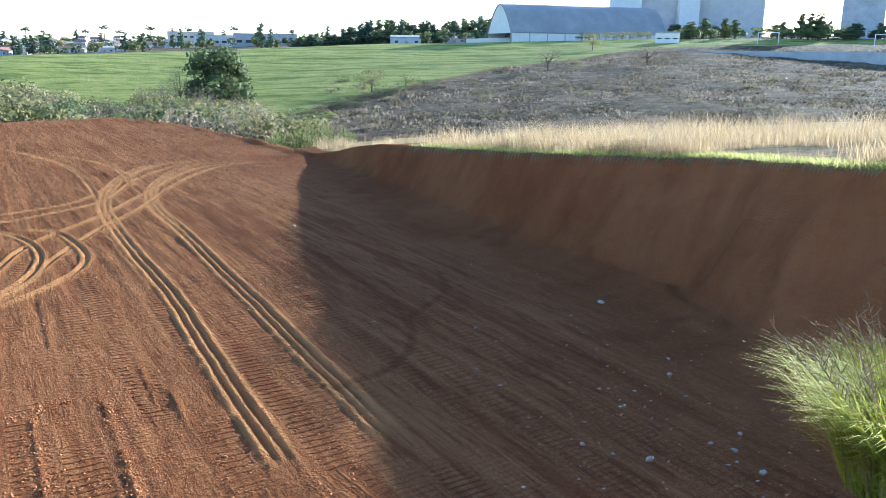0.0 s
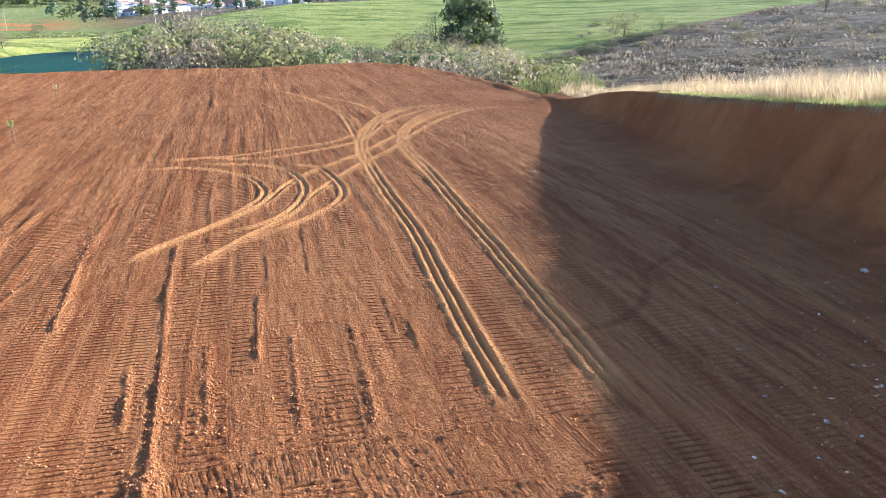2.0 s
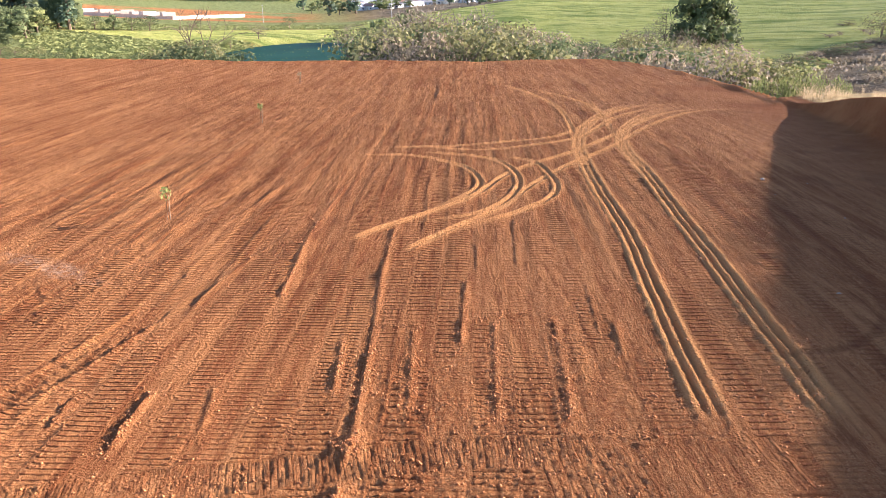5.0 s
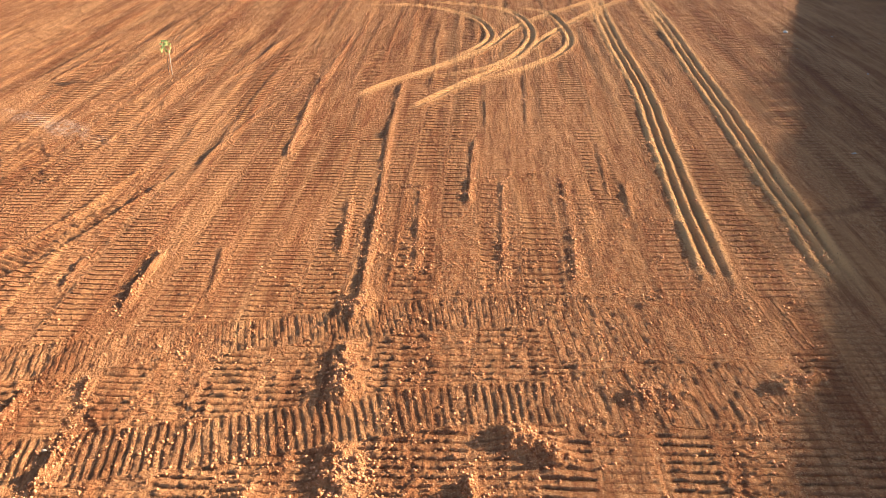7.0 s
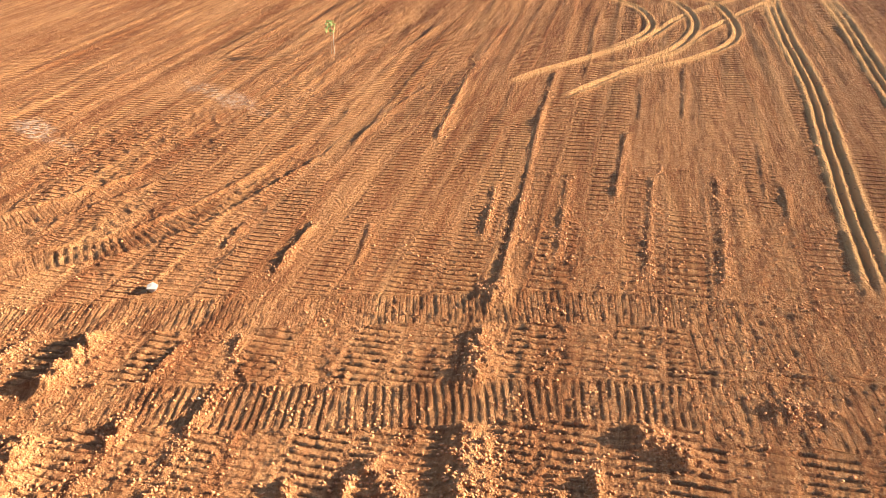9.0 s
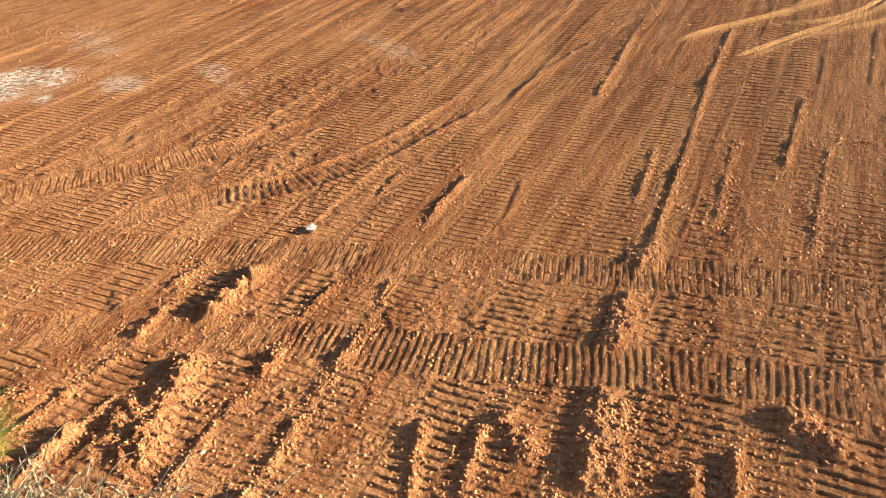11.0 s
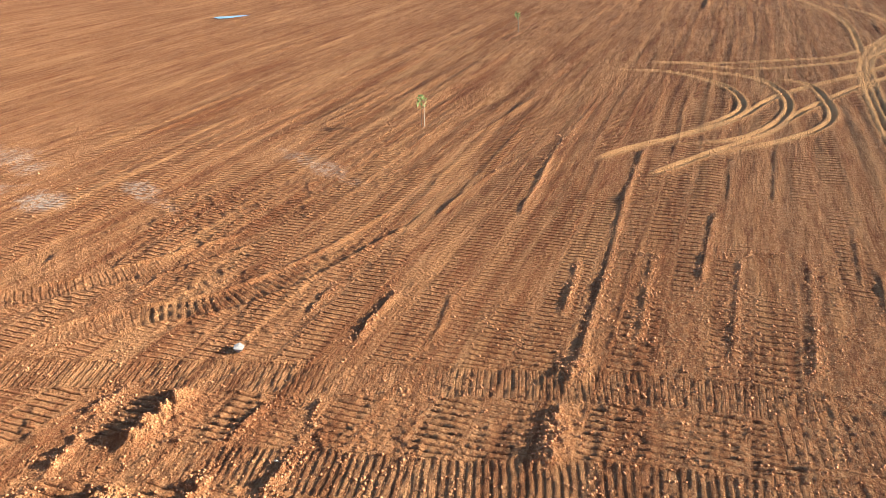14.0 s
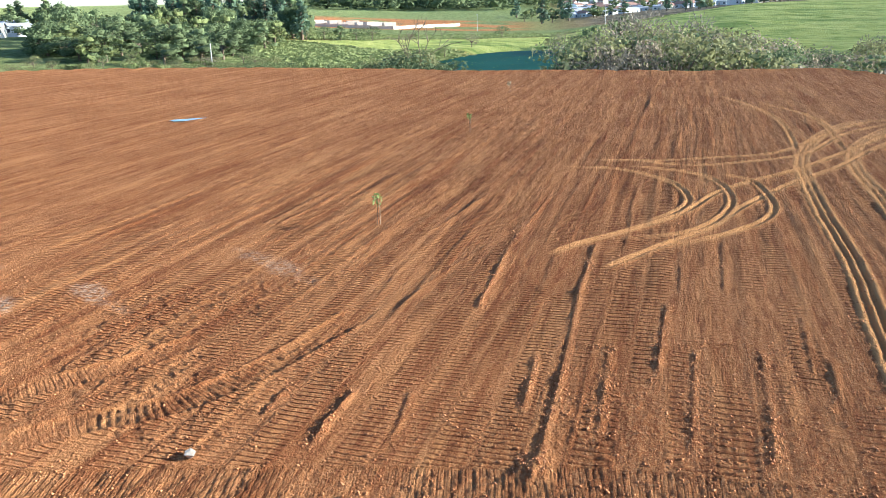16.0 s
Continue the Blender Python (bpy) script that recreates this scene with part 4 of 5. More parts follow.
# single trees on the field
plant(SCRUB[1], 5.0, 186, 1.35, 1.45)
plant(SCRUB[0], 2.6, 190, 0.9, 0.95)
plant(GREY[1], -7.3, 226, 1.15, 1.25)
plant(GREY[0], -5.9, 222, 0.5, 0.7)
plant(SCRUB[1], -10.3, 300, 1.5, 1.2)
plant(GREY[1], -14.0, 236, 1.0, 1.6)
plant(GREY[0], -11.5, 240, 0.6, 0.9)
plant(SCRUB[1], -9.0, 236, 0.7, 1.0)

for az, d, k in ((-12.3, 26.0, 0.09), (-13.4, 25.2, 0.11), (-11.4, 27.0, 0.07), (-14.6, 24.6, 0.07)):
    plant(SCRUB[1], az, d, k, k * 1.9, sink=0.02)

# scrub and small trees that fill the valley beyond the rim
TOP_AZ = [9, 12, 15, 18, 20, 22, 26, 29, 32, 35, 38, 39.5, 41, 45, 47.5, 50, 52, 55, 60, 70, 80]
TOP_EL = [-4.9, -4.0, -3.1, -2.8, -2.6, -3.2, -2.2, -1.7, -1.3, -1.5, -2.0, -3.9, -4.3, -4.2, -3.5, -2.6, -3.4, -3.5, -3.2, -3.0, -2.8]


def valley_row(d0, d1, n, a0, a1, drop, mix):
    for k in range(n):
        az = a0 + (a1 - a0) * (k + rnd.uniform(-0.4, 0.4)) / n
        d = rnd.uniform(d0, d1)
        x, y, z = spot(az, d)
        top = 6 + d * math.tan(radians(float(np.interp(az, TOP_AZ, TOP_EL)) - drop * rnd.random() - 0.1))
        tall = (top - z) * 1.2
        if tall < 1.2:
            continue
        proto = rnd.choice(mix)
        base = {"b": 10.0, "s": 5.0, "g": 6.0}[proto.name[0]] if proto.name[0] in "bs" and not proto.name.startswith("bare") else 6.0
        k2 = min(tall, 13) / base
        plant(proto, az, d, k2, min(k2 * 1.3, rnd.uniform(0.75, 1.3) * max(0.6, k2 * 0.95)))


LEFT_MIX = [SCRUB[0], SCRUB[1], SCRUB[2], GREY[0], BROAD[1]]
valley_row(128, 150, 36, 19, 38.4, 0.7, [GREY[1], BEIGE[0], BEIGE[0], SCRUB[1], SCRUB[2], SCRUB[0]])
valley_row(108, 124, 32, 18, 38.6, 1.3, [GREY[1], BEIGE[0], BEIGE[0], SCRUB[1], SCRUB[2], SCRUB[2]])
valley_row(92, 100, 28, 12, 38.8, 1.9, [GREY[0], BEIGE[0], SCRUB[1], BEIGE[0], SCRUB[2], SCRUB[1]])
valley_row(80, 92, 16, 10, 20, 0.6, [GREY[0], BEIGE[0], BEIGE[0], GREY[0], SCRUB[1]])
valley_row(118, 140, 16, 11.8, 21, 0.4, [GREY[1], BEIGE[0], SCRUB[1], SCRUB[0], GREY[0]])
valley_row(100, 112, 10, 12.5, 17.5, 0.5, [BEIGE[0], SCRUB[1], GREY[0]])
valley_row(104, 118, 10, 47, 55, 0.7, [SCRUB[0], SCRUB[1], SCRUB[2]])
for k in range(95):
    plant(rnd.choice([SCRUB[0], SCRUB[1], SCRUB[1], SCRUB[2], GREY[0]]), rnd.uniform(57, 84), rnd.uniform(125, 200), rnd.uniform(0.45, 0.85), rnd.uniform(0.6, 1.0))
valley_row(118, 145, 40, 49, 84, 0.5, LEFT_MIX)
valley_row(150, 190, 56, 52, 84, 0.3, [SCRUB[0], SCRUB[1], SCRUB[0], SCRUB[2], BROAD[1]])
for az, d, s in ((9.3, 66, 0.35), (8.3, 67, 0.4), (7.4, 66, 0.42), (6.4, 66, 0.38), (5.6, 68, 0.3)):
    plant(SCRUB[1], az, d, s, s * 1.3)
for az, el in ((11.6, -5.5), (10.6, -5.2), (9.6, -5.1), (8.7, -4.85), (7.8, -4.95), (6.9, -5.4)):
    tall = (6 + 61 * math.tan(radians(el)) - spot(az, 61)[2]) * 1.2 / 5
    plant(SCRUB[0], az, 61, tall, 0.42)
for az, d, s in ((39.3, 150, 0.55), (38.6, 156, 0.75), (37.8, 160, 0.85), (39.9, 146, 0.35)):
    plant(BROAD[0], az, d, s, s)
# trees on the far bank of the pond
for az, d, p, s in ((34.6, 236, BROAD[0], 0.85), (36.0, 240, BROAD[0], 0.8), (37.2, 243, BROAD[0], 0.75), (38.3, 246, SCRUB[2], 1.2), (39.2, 250, GREY[1], 1.0),
                    (39.9, 252, GREY[1], 0.9), (35.2, 262, BROAD[0], 0.8), (45.6, 255, GREY[1], 0.8), (47.5, 225, SCRUB[0], 0.9), (43.5, 330, SCRUB[2], 1.2),
                    (52.5, 300, SCRUB[2], 1.3), (53.6, 303, SCRUB[2], 1.2), (54.7, 300, BROAD[0], 0.6), (55.8, 305, SCRUB[2], 1.2), (57.0, 300, SCRUB[0], 1.1)):
    plant(p, az, d, s, s * 1.1)

# dry-slope scrub, and dark shrubs standing in for gully shade where the field begins
for k in range(130):
    az = rnd.uniform(-30, 8)
    plant(rnd.choice([GREY[0], BEIGE[0], GREY[0], SCRUB[1], GREY[0]]), az, rnd.uniform(95, 215), rnd.uniform(0.16, 0.32), rnd.uniform(0.45, 0.85))
for k in range(30):
    az = 13 - 13 * k / 29
    plant(rnd.choice([SCRUB[2], SCRUB[2], GREY[0]]), az, float(np.interp(az, [0, 6, 12], [205, 178, 150])) - rnd.uniform(2, 12), rnd.uniform(0.25, 0.5), rnd.uniform(0.6, 1.0))
# the bare tree beyond the rim
def bare_tree():
    rs = np.random.RandomState(5)
    root = thing("bare_tree", "leafless tree with spreading branches above green scrub", "tree", pose(*spot(50.2, 112)))
    bm = bmesh.new()

    def grow(p, way, length, r, depth):
        q = p + way * length
        rod(bm, p, q, r, r * 0.65, 6 if depth < 2 else 4)
        if depth < 4:
            for k in range(3):
                w = (way + Vector(unit(rs, 1)[0]) * 0.75 + Vector((0, 0, 0.15))).normalized()
                grow(q, w, length * rs.uniform(0.6, 0.82), r * 0.6, depth + 1)

    grow(Vector((0, 0, -0.4)), Vector((0, 0, 1)), 4.6, 0.2, 0)
    part("trunk", bm, BARK, root)


bare_tree()

# forest on the hill
for k in range(105):
    az, d = rnd.uniform(59, 79), 190 + 130 * rnd.random()
    if (az < 62 and d < 240) or (az > 73.6 and d < 330):
        continue
    plant(rnd.choice([BROAD[0], BROAD[0], BROAD[1], BROAD[2]]), az, d, rnd.uniform(0.75, 1.1) * (0.62 + 0.65 * (d - 190) / 130), rnd.uniform(0.9, 1.3))
for k in range(44):
    az, d = rnd.uniform(57, 68), rnd.uniform(290, 370)
    plant(rnd.choice(TALL), az, d, rnd.uniform(0.85, 1.25), rnd.uniform(1.0, 1.3))


def far_woods():
    """Woods on the far rise: crowns too distant to be told apart, as one object."""
    rs = np.random.RandomState(14)
    crowns = []
    for proto in FAR:
        me = [c for c in proto.children if c.name.startswith("crown")][0].data
        co = np.empty(len(me.vertices) * 3, np.float32)
        me.vertices.foreach_get("co", co)
        crowns.append((co.reshape(-1, 3), [tuple(f.vertices) for f in me.polygons]))
    vs, fs, off = [], [], 0
    for k in range(250):
        az, d = (rs.uniform(43, 60), rs.uniform(820, 960)) if k < 120 else (rs.uniform(40, 60), rs.uniform(900, 1150))
        co, faces = crowns[(0, 0, 2)[rs.randint(3)]]
        a, w, h = rs.random() * math.tau, rs.uniform(1.6, 2.8), rs.uniform(0.9, 1.9)
        x, y, z = spot(az, d, 0.5)
        q = np.stack([(co[:, 0] * math.cos(a) - co[:, 1] * math.sin(a)) * w + x, (co[:, 0] * math.sin(a) + co[:, 1] * math.cos(a)) * w + y, co[:, 2] * h + z], -1)
        vs.append(q)
        fs += [tuple(v + off for v in f) for f in faces]
        off += len(co)
    tagged(new("far_woods", mesh_of("far_woods", np.concatenate(vs).tolist(), fs, LEAF_DARK)), "dark woods along the distant rise", "forest", kind="stuff")


far_woods()
for k in range(26):
    plant(rnd.choice([BROAD[0], BROAD[1], TALL[1]]), rnd.uniform(73, 83), rnd.uniform(345, 430), rnd.uniform(0.6, 0.9), rnd.uniform(0.9, 1.2))
# the belt of trees beside the great hall
for k in range(64):
    az = -3.4 + 13.5 * k / 63 + rnd.uniform(-0.2, 0.2)
    d = rnd.uniform(405, 440)
    tall = (float(np.interp(az, [-4, 0, 5, 7, 10], [13, 10.5, 12, 8, 5])) + rnd.uniform(-1.5, 1)) / 16
    plant(rnd.choice([TALL[0], TALL[1], BROAD[0]]), az, d, tall * 1.05, rnd.uniform(1.0, 1.5))
for az, d in ((1.1, 378), (-0.2, 378), (-1.6, 380), (-10.0, 362), (-12.2, 362), (-13.5, 362)):
    plant(SCRUB[0] if az < -5 else BROAD[0], az, d, rnd.uniform(0.5, 0.8), rnd.uniform(0.8, 1.1))
for k in range(9):
    plant(SCRUB[1], -9.5 - 0.55 * k, 350 + rnd.uniform(-3, 3), 0.8, 1.0)
# trees among the houses and on the skyline
for k in range(250):
    az, d = rnd.uniform(4, 43), rnd.uniform(560, 1150)
    plant(rnd.choice([FAR[0], FAR[0], FAR[1], FAR[2]]), az, d, rnd.uniform(0.6, 1.1), rnd.uniform(0.8, 1.3))
for az in (10.4, 14.2, 16.3, 17.1, 19.5, 21.4, 22.3, 23.4, 26.8):
    plant(UMBRELLA[0], az, rnd.uniform(900, 1100), rnd.uniform(1.0, 1.4))
for k in range(46):
    plant(rnd.choice([BROAD[0], BROAD[1], TALL[1]]), rnd.uniform(-34, -15.5), rnd.uniform(345, 410), rnd.uniform(0.35, 0.7), rnd.uniform(0.8, 1.2))
for k in range(14):
    plant(rnd.choice([BROAD[0], BROAD[2]]), rnd.uniform(-32, -15), rnd.uniform(430, 520), rnd.uniform(0.5, 0.8))


# ---- grasses ----
def blades_mesh(name, base, lean, tall, width, material, rs, droop=0.5):
    """Grass blades of three joints each, as one mesh."""
    n = len(base)
    side = np.stack([-lean[:, 1], lean[:, 0], np.zeros(n)], -1)
    side /= np.maximum(np.linalg.norm(side, axis=1, keepdims=True), 1e-6)
    w = width[:, None]
    pts = []
    for f, ww in ((0, 1.0), (0.45, 0.8), (0.8, 0.5)):
        c = base + lean * (f ** 1.7) * tall[:, None] + np.array([0, 0, 1]) * (tall * (f - droop * 0.45 * f ** 2.5))[:, None]
        pts += [c - side * w * ww, c + side * w * ww]
    tip = base + lean * tall[:, None] + np.array([0, 0, 1]) * (tall * (1 - droop * 0.6))[:, None]
    v = np.stack(pts + [tip], 1).reshape(-1, 3)
    o = np.arange(n)[:, None] * 7
    q = np.concatenate([o + np.array([0, 1, 3, 2]), o + np.array([2, 3, 5, 4])], 1).reshape(-1, 4)
    t = (o + np.array([4, 5, 6])).reshape(-1, 3)
    loops = np.concatenate([q.ravel(), t.ravel()]).astype(np.int32)
    starts = np.concatenate([np.arange(len(q)) * 4, len(q) * 4 + np.arange(len(t)) * 3]).astype(np.int32)
    me = bpy.data.meshes.new(name)
    me.vertices.add(len(v))
    me.vertices.foreach_set("co", v.astype(np.float32).ravel())
    me.loops.add(len(loops))
    me.loops.foreach_set("vertex_index", loops)
    me.polygons.add(len(starts))
    me.polygons.foreach_set("loop_start", starts)
    me.update(calc_edges=True)
    me.materials.append(material)
    return me


def leaning(rs, n, much):
    a = rs.random(n) * math.tau
    r = much * np.sqrt(rs.random(n))
    return np.stack([np.cos(a) * r, np.sin(a) * r, np.zeros(n)], -1)


def bank_grass():
    rs = np.random.RandomState(3)
    n = 74000
    # clumps of blades spread along the brink and back from it
    m = 5200
    run = np.array(smooth_line(BANK[9:], 8))
    i = rs.randint(0, len(run) - 1, m)
    way = run[i + 1] - run[i]
    way /= np.linalg.norm(way, axis=1, keepdims=True)
    back = 0.05 + 13 * rs.random(m) ** 1.9
    c = run[i] + way * rs.uniform(-0.5, 0.5, m)[:, None] + np.stack([way[:, 1], -way[:, 0]], -1) * back[:, None]
    cs = rs.uniform(0.06, 0.3, m)
    pick = rs.randint(0, m, n)
    x, y = c[pick, 0] + rs.normal(size=n) * cs[pick], c[pick, 1] + rs.normal(size=n) * cs[pick]
    tall_clump = (0.3 + 0.95 * rs.random(m) ** 1.5)[pick]
    z, top, dry, green, weeds, bd, d, az = land(x, y)
    # a short green fringe at the lip, tall straw behind it
    clump = fbm(x * 0.45, y * 0.45, 3, 201)
    bare = (y > 36) & (bd < 1.4 + 1.5 * (clump - 0.5))
    fringe = top & ~bare & (bd < 0.5 + 1.3 * clump)
    patchy = 0.5 + 1.9 * (fbm(x * 0.22, y * 0.22, 3, 203) - 0.5) + 0.12 * step(24, 30, y)
    straw = top & ~bare & (bd > 0.35) & (clump + 0.5 * rs.random(n) + 1.2 * (patchy - 0.5) > 0.66)
    size = np.interp(patchy + 0.03 * np.maximum(x - 4, -1), [0.38, 0.5, 0.72], [0.12, 0.42, 1.0])
    for name, k, mat, lo, hi, wid, lab in (("edge_grass", fringe, EDGE, 0.08, 0.26, 0.010, "short green grass fringing the bank top"),
                                           ("dry_grass", straw, STRAW, 0.45, 1.05, 0.0055, "tall pale dry grass along the bank top")):
        i = np.nonzero(k)[0]
        base = np.stack([x[i], y[i], z[i] - 0.03], -1)
        tall = (lo + (hi - lo) * rs.random(len(i))) * (0.6 + 0.7 * clump[i]) * (size[i] * tall_clump[i] * 1.25 if name == "dry_grass" else 1.0)
        me = blades_mesh(name, base, leaning(rs, len(i), 0.95), tall, np.full(len(i), wid), mat, rs)
        tagged(new(name, me), lab, "grass", kind="stuff")


bank_grass()


def tuft(name, label, x, y, seed, n, tall, spread, mats, stems, thick):
    rs = np.random.RandomState(seed)
    root = thing(name, label, "grass", pose(x, y, height(x, y)))
    for pname, mat, share, hi, wid in mats:
        k = int(n * share)
        a, r = rs.random(k) * math.tau, spread * np.sqrt(rs.random(k))
        base = np.stack([np.cos(a) * r, np.sin(a) * r, np.full(k, -0.05)], -1)
        lean = np.stack([np.cos(a), np.sin(a), np.zeros(k)], -1) * (0.2 + 0.75 * r / spread)[:, None] * 0.62 + leaning(rs, k, 0.3)
        ob = new(pname, blades_mesh(pname, base, lean, tall * hi * (0.5 + 0.6 * rs.random(k)), np.full(k, wid), mat, rs, 0.5))
        ob.parent = root
    # flowering stems with short side spikes
    bm = bmesh.new()
    for k in range(stems):
        a, b = rs.random() * math.tau, rs.uniform(0.25, 0.8)
        p = Vector((math.cos(a) * spread * 0.4, math.sin(a) * spread * 0.4, 0))
        q = p + Vector((math.cos(a) * b, math.sin(a) * b, rs.uniform(0.75, 1.0))) * tall * 1.15
        rod(bm, p, q, thick, thick * 0.5, 3)
        for j in range(9):
            c = p.lerp(q, 0.62 + 0.042 * j)
            w = Vector(unit(rs, 1)[0]) * 0.035 + Vector((0, 0, 0.03))
            rod(bm, c, c + w, thick * 1.2, thick * 0.5, 3)
    part("straw_plume", bm, STALK, root, "brown dry flowering stems")


STALK = plain("brown_grass_stalks", (0.22, 0.14, 0.07), (0.38, 0.26, 0.14), 20, 0.8)
TUFT_MIX = (("green_leaves", BLADE, 0.88, 1.0, 0.0034), ("dry_leaves", STRAW, 0.12, 1.0, 0.0026))
tuft("grass_tuft", "bright green grass tuft with dry stems on the bank lip", 1.90, 2.82, 4, 5200, 0.62, 0.29, TUFT_MIX, 60, 0.0019)
tuft("grass_tuft", "pale green grass tuft at the brink of the bank", -2.08, -0.36, 6, 1600, 0.24, 0.15, TUFT_MIX, 8, 0.001)


def straw_litter():
    """Cut straw lying along the brink."""
    rs = np.random.RandomState(8)
    n = 22000
    x, y = rs.uniform(-2.6, 0.4, n), rs.uniform(-1.2, 1.6, n)
    z, top, dry, green, weeds, bd, d, az = land(x, y)
    i = np.nonzero(top & (bd < 0.75) & (d > 0.55))[0]
    base = np.stack([x[i], y[i], z[i] + 0.005 + 0.03 * rs.random(len(i))], -1)
    me = blades_mesh("straw_litter", base, leaning(rs, len(i), 1.3) + 0.001, 0.07 + 0.15 * rs.random(len(i)), np.full(len(i), 0.0026), STRAW, rs, 1.0)
    tagged(new("straw_litter", me), "dry cut straw lying on the brink of the bank", "grass", kind="stuff")


straw_litter()


def valley_weeds():
    rs = np.random.RandomState(9)
    n = 60000
    az, d = rs.uniform(-32, 60, n), 62 + 300 * rs.random(n) ** 0.8
    x, y = -np.sin(np.radians(az)) * d, np.cos(np.radians(az)) * d
    z, top, dry, green, weeds, bd, dd, aa = land(x, y)
    e = np.interp(aa, EDGE_AZ, EDGE_D)
    for name, k, mat, size, lab in (("weeds", (weeds > 0.5) & (dd > e + 2), SCRUB_LEAF, 0.40, "low green weeds in the valley"),
                                    ("dry_weeds", (dry > 0.5) & (dd > e + 2) & (dd < 290) & (fbm(x * 0.12, y * 0.12, 3, 93) < 0.52), DEAD, 0.24, "grey-brown dead weeds on the dry slope"),
                                    ("dry_tufts", (dry > 0.5) & (dd > e + 2) & (dd < 290) & (fbm(x * 0.12, y * 0.12, 3, 93) >= 0.60), LEAF_GREY, 0.20, "pale dry grass tufts on the slope")):
        i = np.nonzero(k)[0]
        m = 2
        i = np.repeat(i, m)
        c = np.stack([x[i] + rs.normal(size=len(i)) * 0.6, y[i] + rs.normal(size=len(i)) * 0.5, z[i] + size * 0.5 * rs.random(len(i))], -1)
        ax = leaning(rs, len(i), 1.0)
        ax /= np.linalg.norm(ax, axis=1, keepdims=True)
        ay = np.stack([rs.normal(size=len(i)) * 0.4, rs.normal(size=len(i)) * 0.4, np.ones(len(i))], -1)
        s = size * (0.5 + rs.random(len(i)))[:, None]
        tagged(new(name, quads_mesh(name, c, ax * s * (1.5 if name == "weeds" else 0.8), ay * s * (0.7 if name == "weeds" else 1.0), mat)), lab, "vegetation", kind="stuff")


SCRUB_LEAF = LEAF_GREEN
valley_weeds()


# ---- buildings ----
def at(az, d, turn=0.0, sink=0.3):
    """A pose on the land that faces the standing place, turned by so many degrees."""
    x, y, z = spot(az, d, sink)
    return pose(x, y, z, 0, 0, az + turn)


def gable(bm, w, d, z0, z1, over=0.4):
    """A pitched roof with eaves; the ridge runs along x."""
    a, b = w / 2 + over, d / 2 + over
    t = 0.15
    pts = [(-a, -b, z0), (a, -b, z0), (a, 0, z1), (-a, 0, z1), (-a, b, z0), (a, b, z0)]
    lo = [bm.verts.new(p) for p in pts]
    up = [bm.verts.new((p[0], p[1], p[2] + t)) for p in pts]
    for q in (up[0], up[1], up[2], up[3]), (up[3], up[2], up[5], up[4]), (lo[3], lo[2], lo[1], lo[0]), (lo[4], lo[5], lo[2], lo[3]):
        bm.faces.new(q)
    for i, j in ((0, 1), (5, 4), (1, 2), (2, 5), (4, 3), (3, 0)):
        bm.faces.new((lo[i], lo[j], up[j], up[i]))
    return bm


def house(label, w, d, h, rise, wall, roof, windows=3, category="house", name="house", m=None, group="town houses"):
    root = thing(name, label, category, m, group)
    bm = boxed(-w / 2, -d / 2, -1.5, w / 2, d / 2, h)
    if rise:
        for s in (-1, 1):      # gable ends under the roof
            v = [bm.verts.new((s * (w / 2 - 0.01 * s), y, z)) for y, z in ((-d / 2, h), (d / 2, h), (0, h + rise))]
            bm.faces.new(v)
    part("wall", bm, wall, root)
    if rise:
        part("roof", gable(bmesh.new(), w, d, h, h + rise), roof, root)
    else:
        part("roof", boxed(-w / 2 - 0.25, -d / 2 - 0.25, h, w / 2 + 0.25, d / 2 + 0.25, h + 0.35), roof, root)
    floors = max(1, int(h // 3))
    for f in range(floors):
        for k in range(windows):
            x = -w / 2 + w * (k + 0.5) / windows
            z = f * 3 + 1.0
            if f == 0 and k == windows // 2:
                part("door", boxed(x - 0.5, -d / 2 - 0.06, 0, x + 0.5, -d / 2 + 0.05, 2.1), WOOD, root)
                continue
            win = part("window", boxed(x - 0.75, -d / 2 - 0.05, z, x + 0.75, -d / 2 + 0.05, z + 1.2), GLASS, root)
            part("frame", boxed(x - 0.85, -d / 2 - 0.09, z - 0.12, x + 0.85, -d / 2 - 0.02, z), WHITE, win)
    return root


rnd = random.Random(17)
PROTO = [house("grey rendered house with a clay tile roof", 10, 8, 3.2, 2.0, CONCRETE, TILE),
         house("cream house with a clay tile roof", 9, 8, 3.0, 1.8, CREAM, TILE),
         house("low grey house under a grey sheet roof", 11, 7, 3.0, 1.0, CONCRETE, FIBRE),
         house("small pale house with a grey roof", 8, 7, 3.0, 1.3, CREAM, FIBRE, 3),
         house("two-storey white house with a tiled roof", 9, 8, 6.2, 1.8, WHITE, TILE, 3),
         house("low blue-grey shed with a sheet roof", 14, 8, 3.6, 1.0, BLUEWALL, FIBRE, 3)]
first = set()


def settle(i, az, d, turn, sink=0.3):
    p = PROTO[i]
    m = at(az, d, turn, sink)
    if i not in first:
        first.add(i)
        p.matrix_basis = m
        return p
    return copy_thing(p, m)


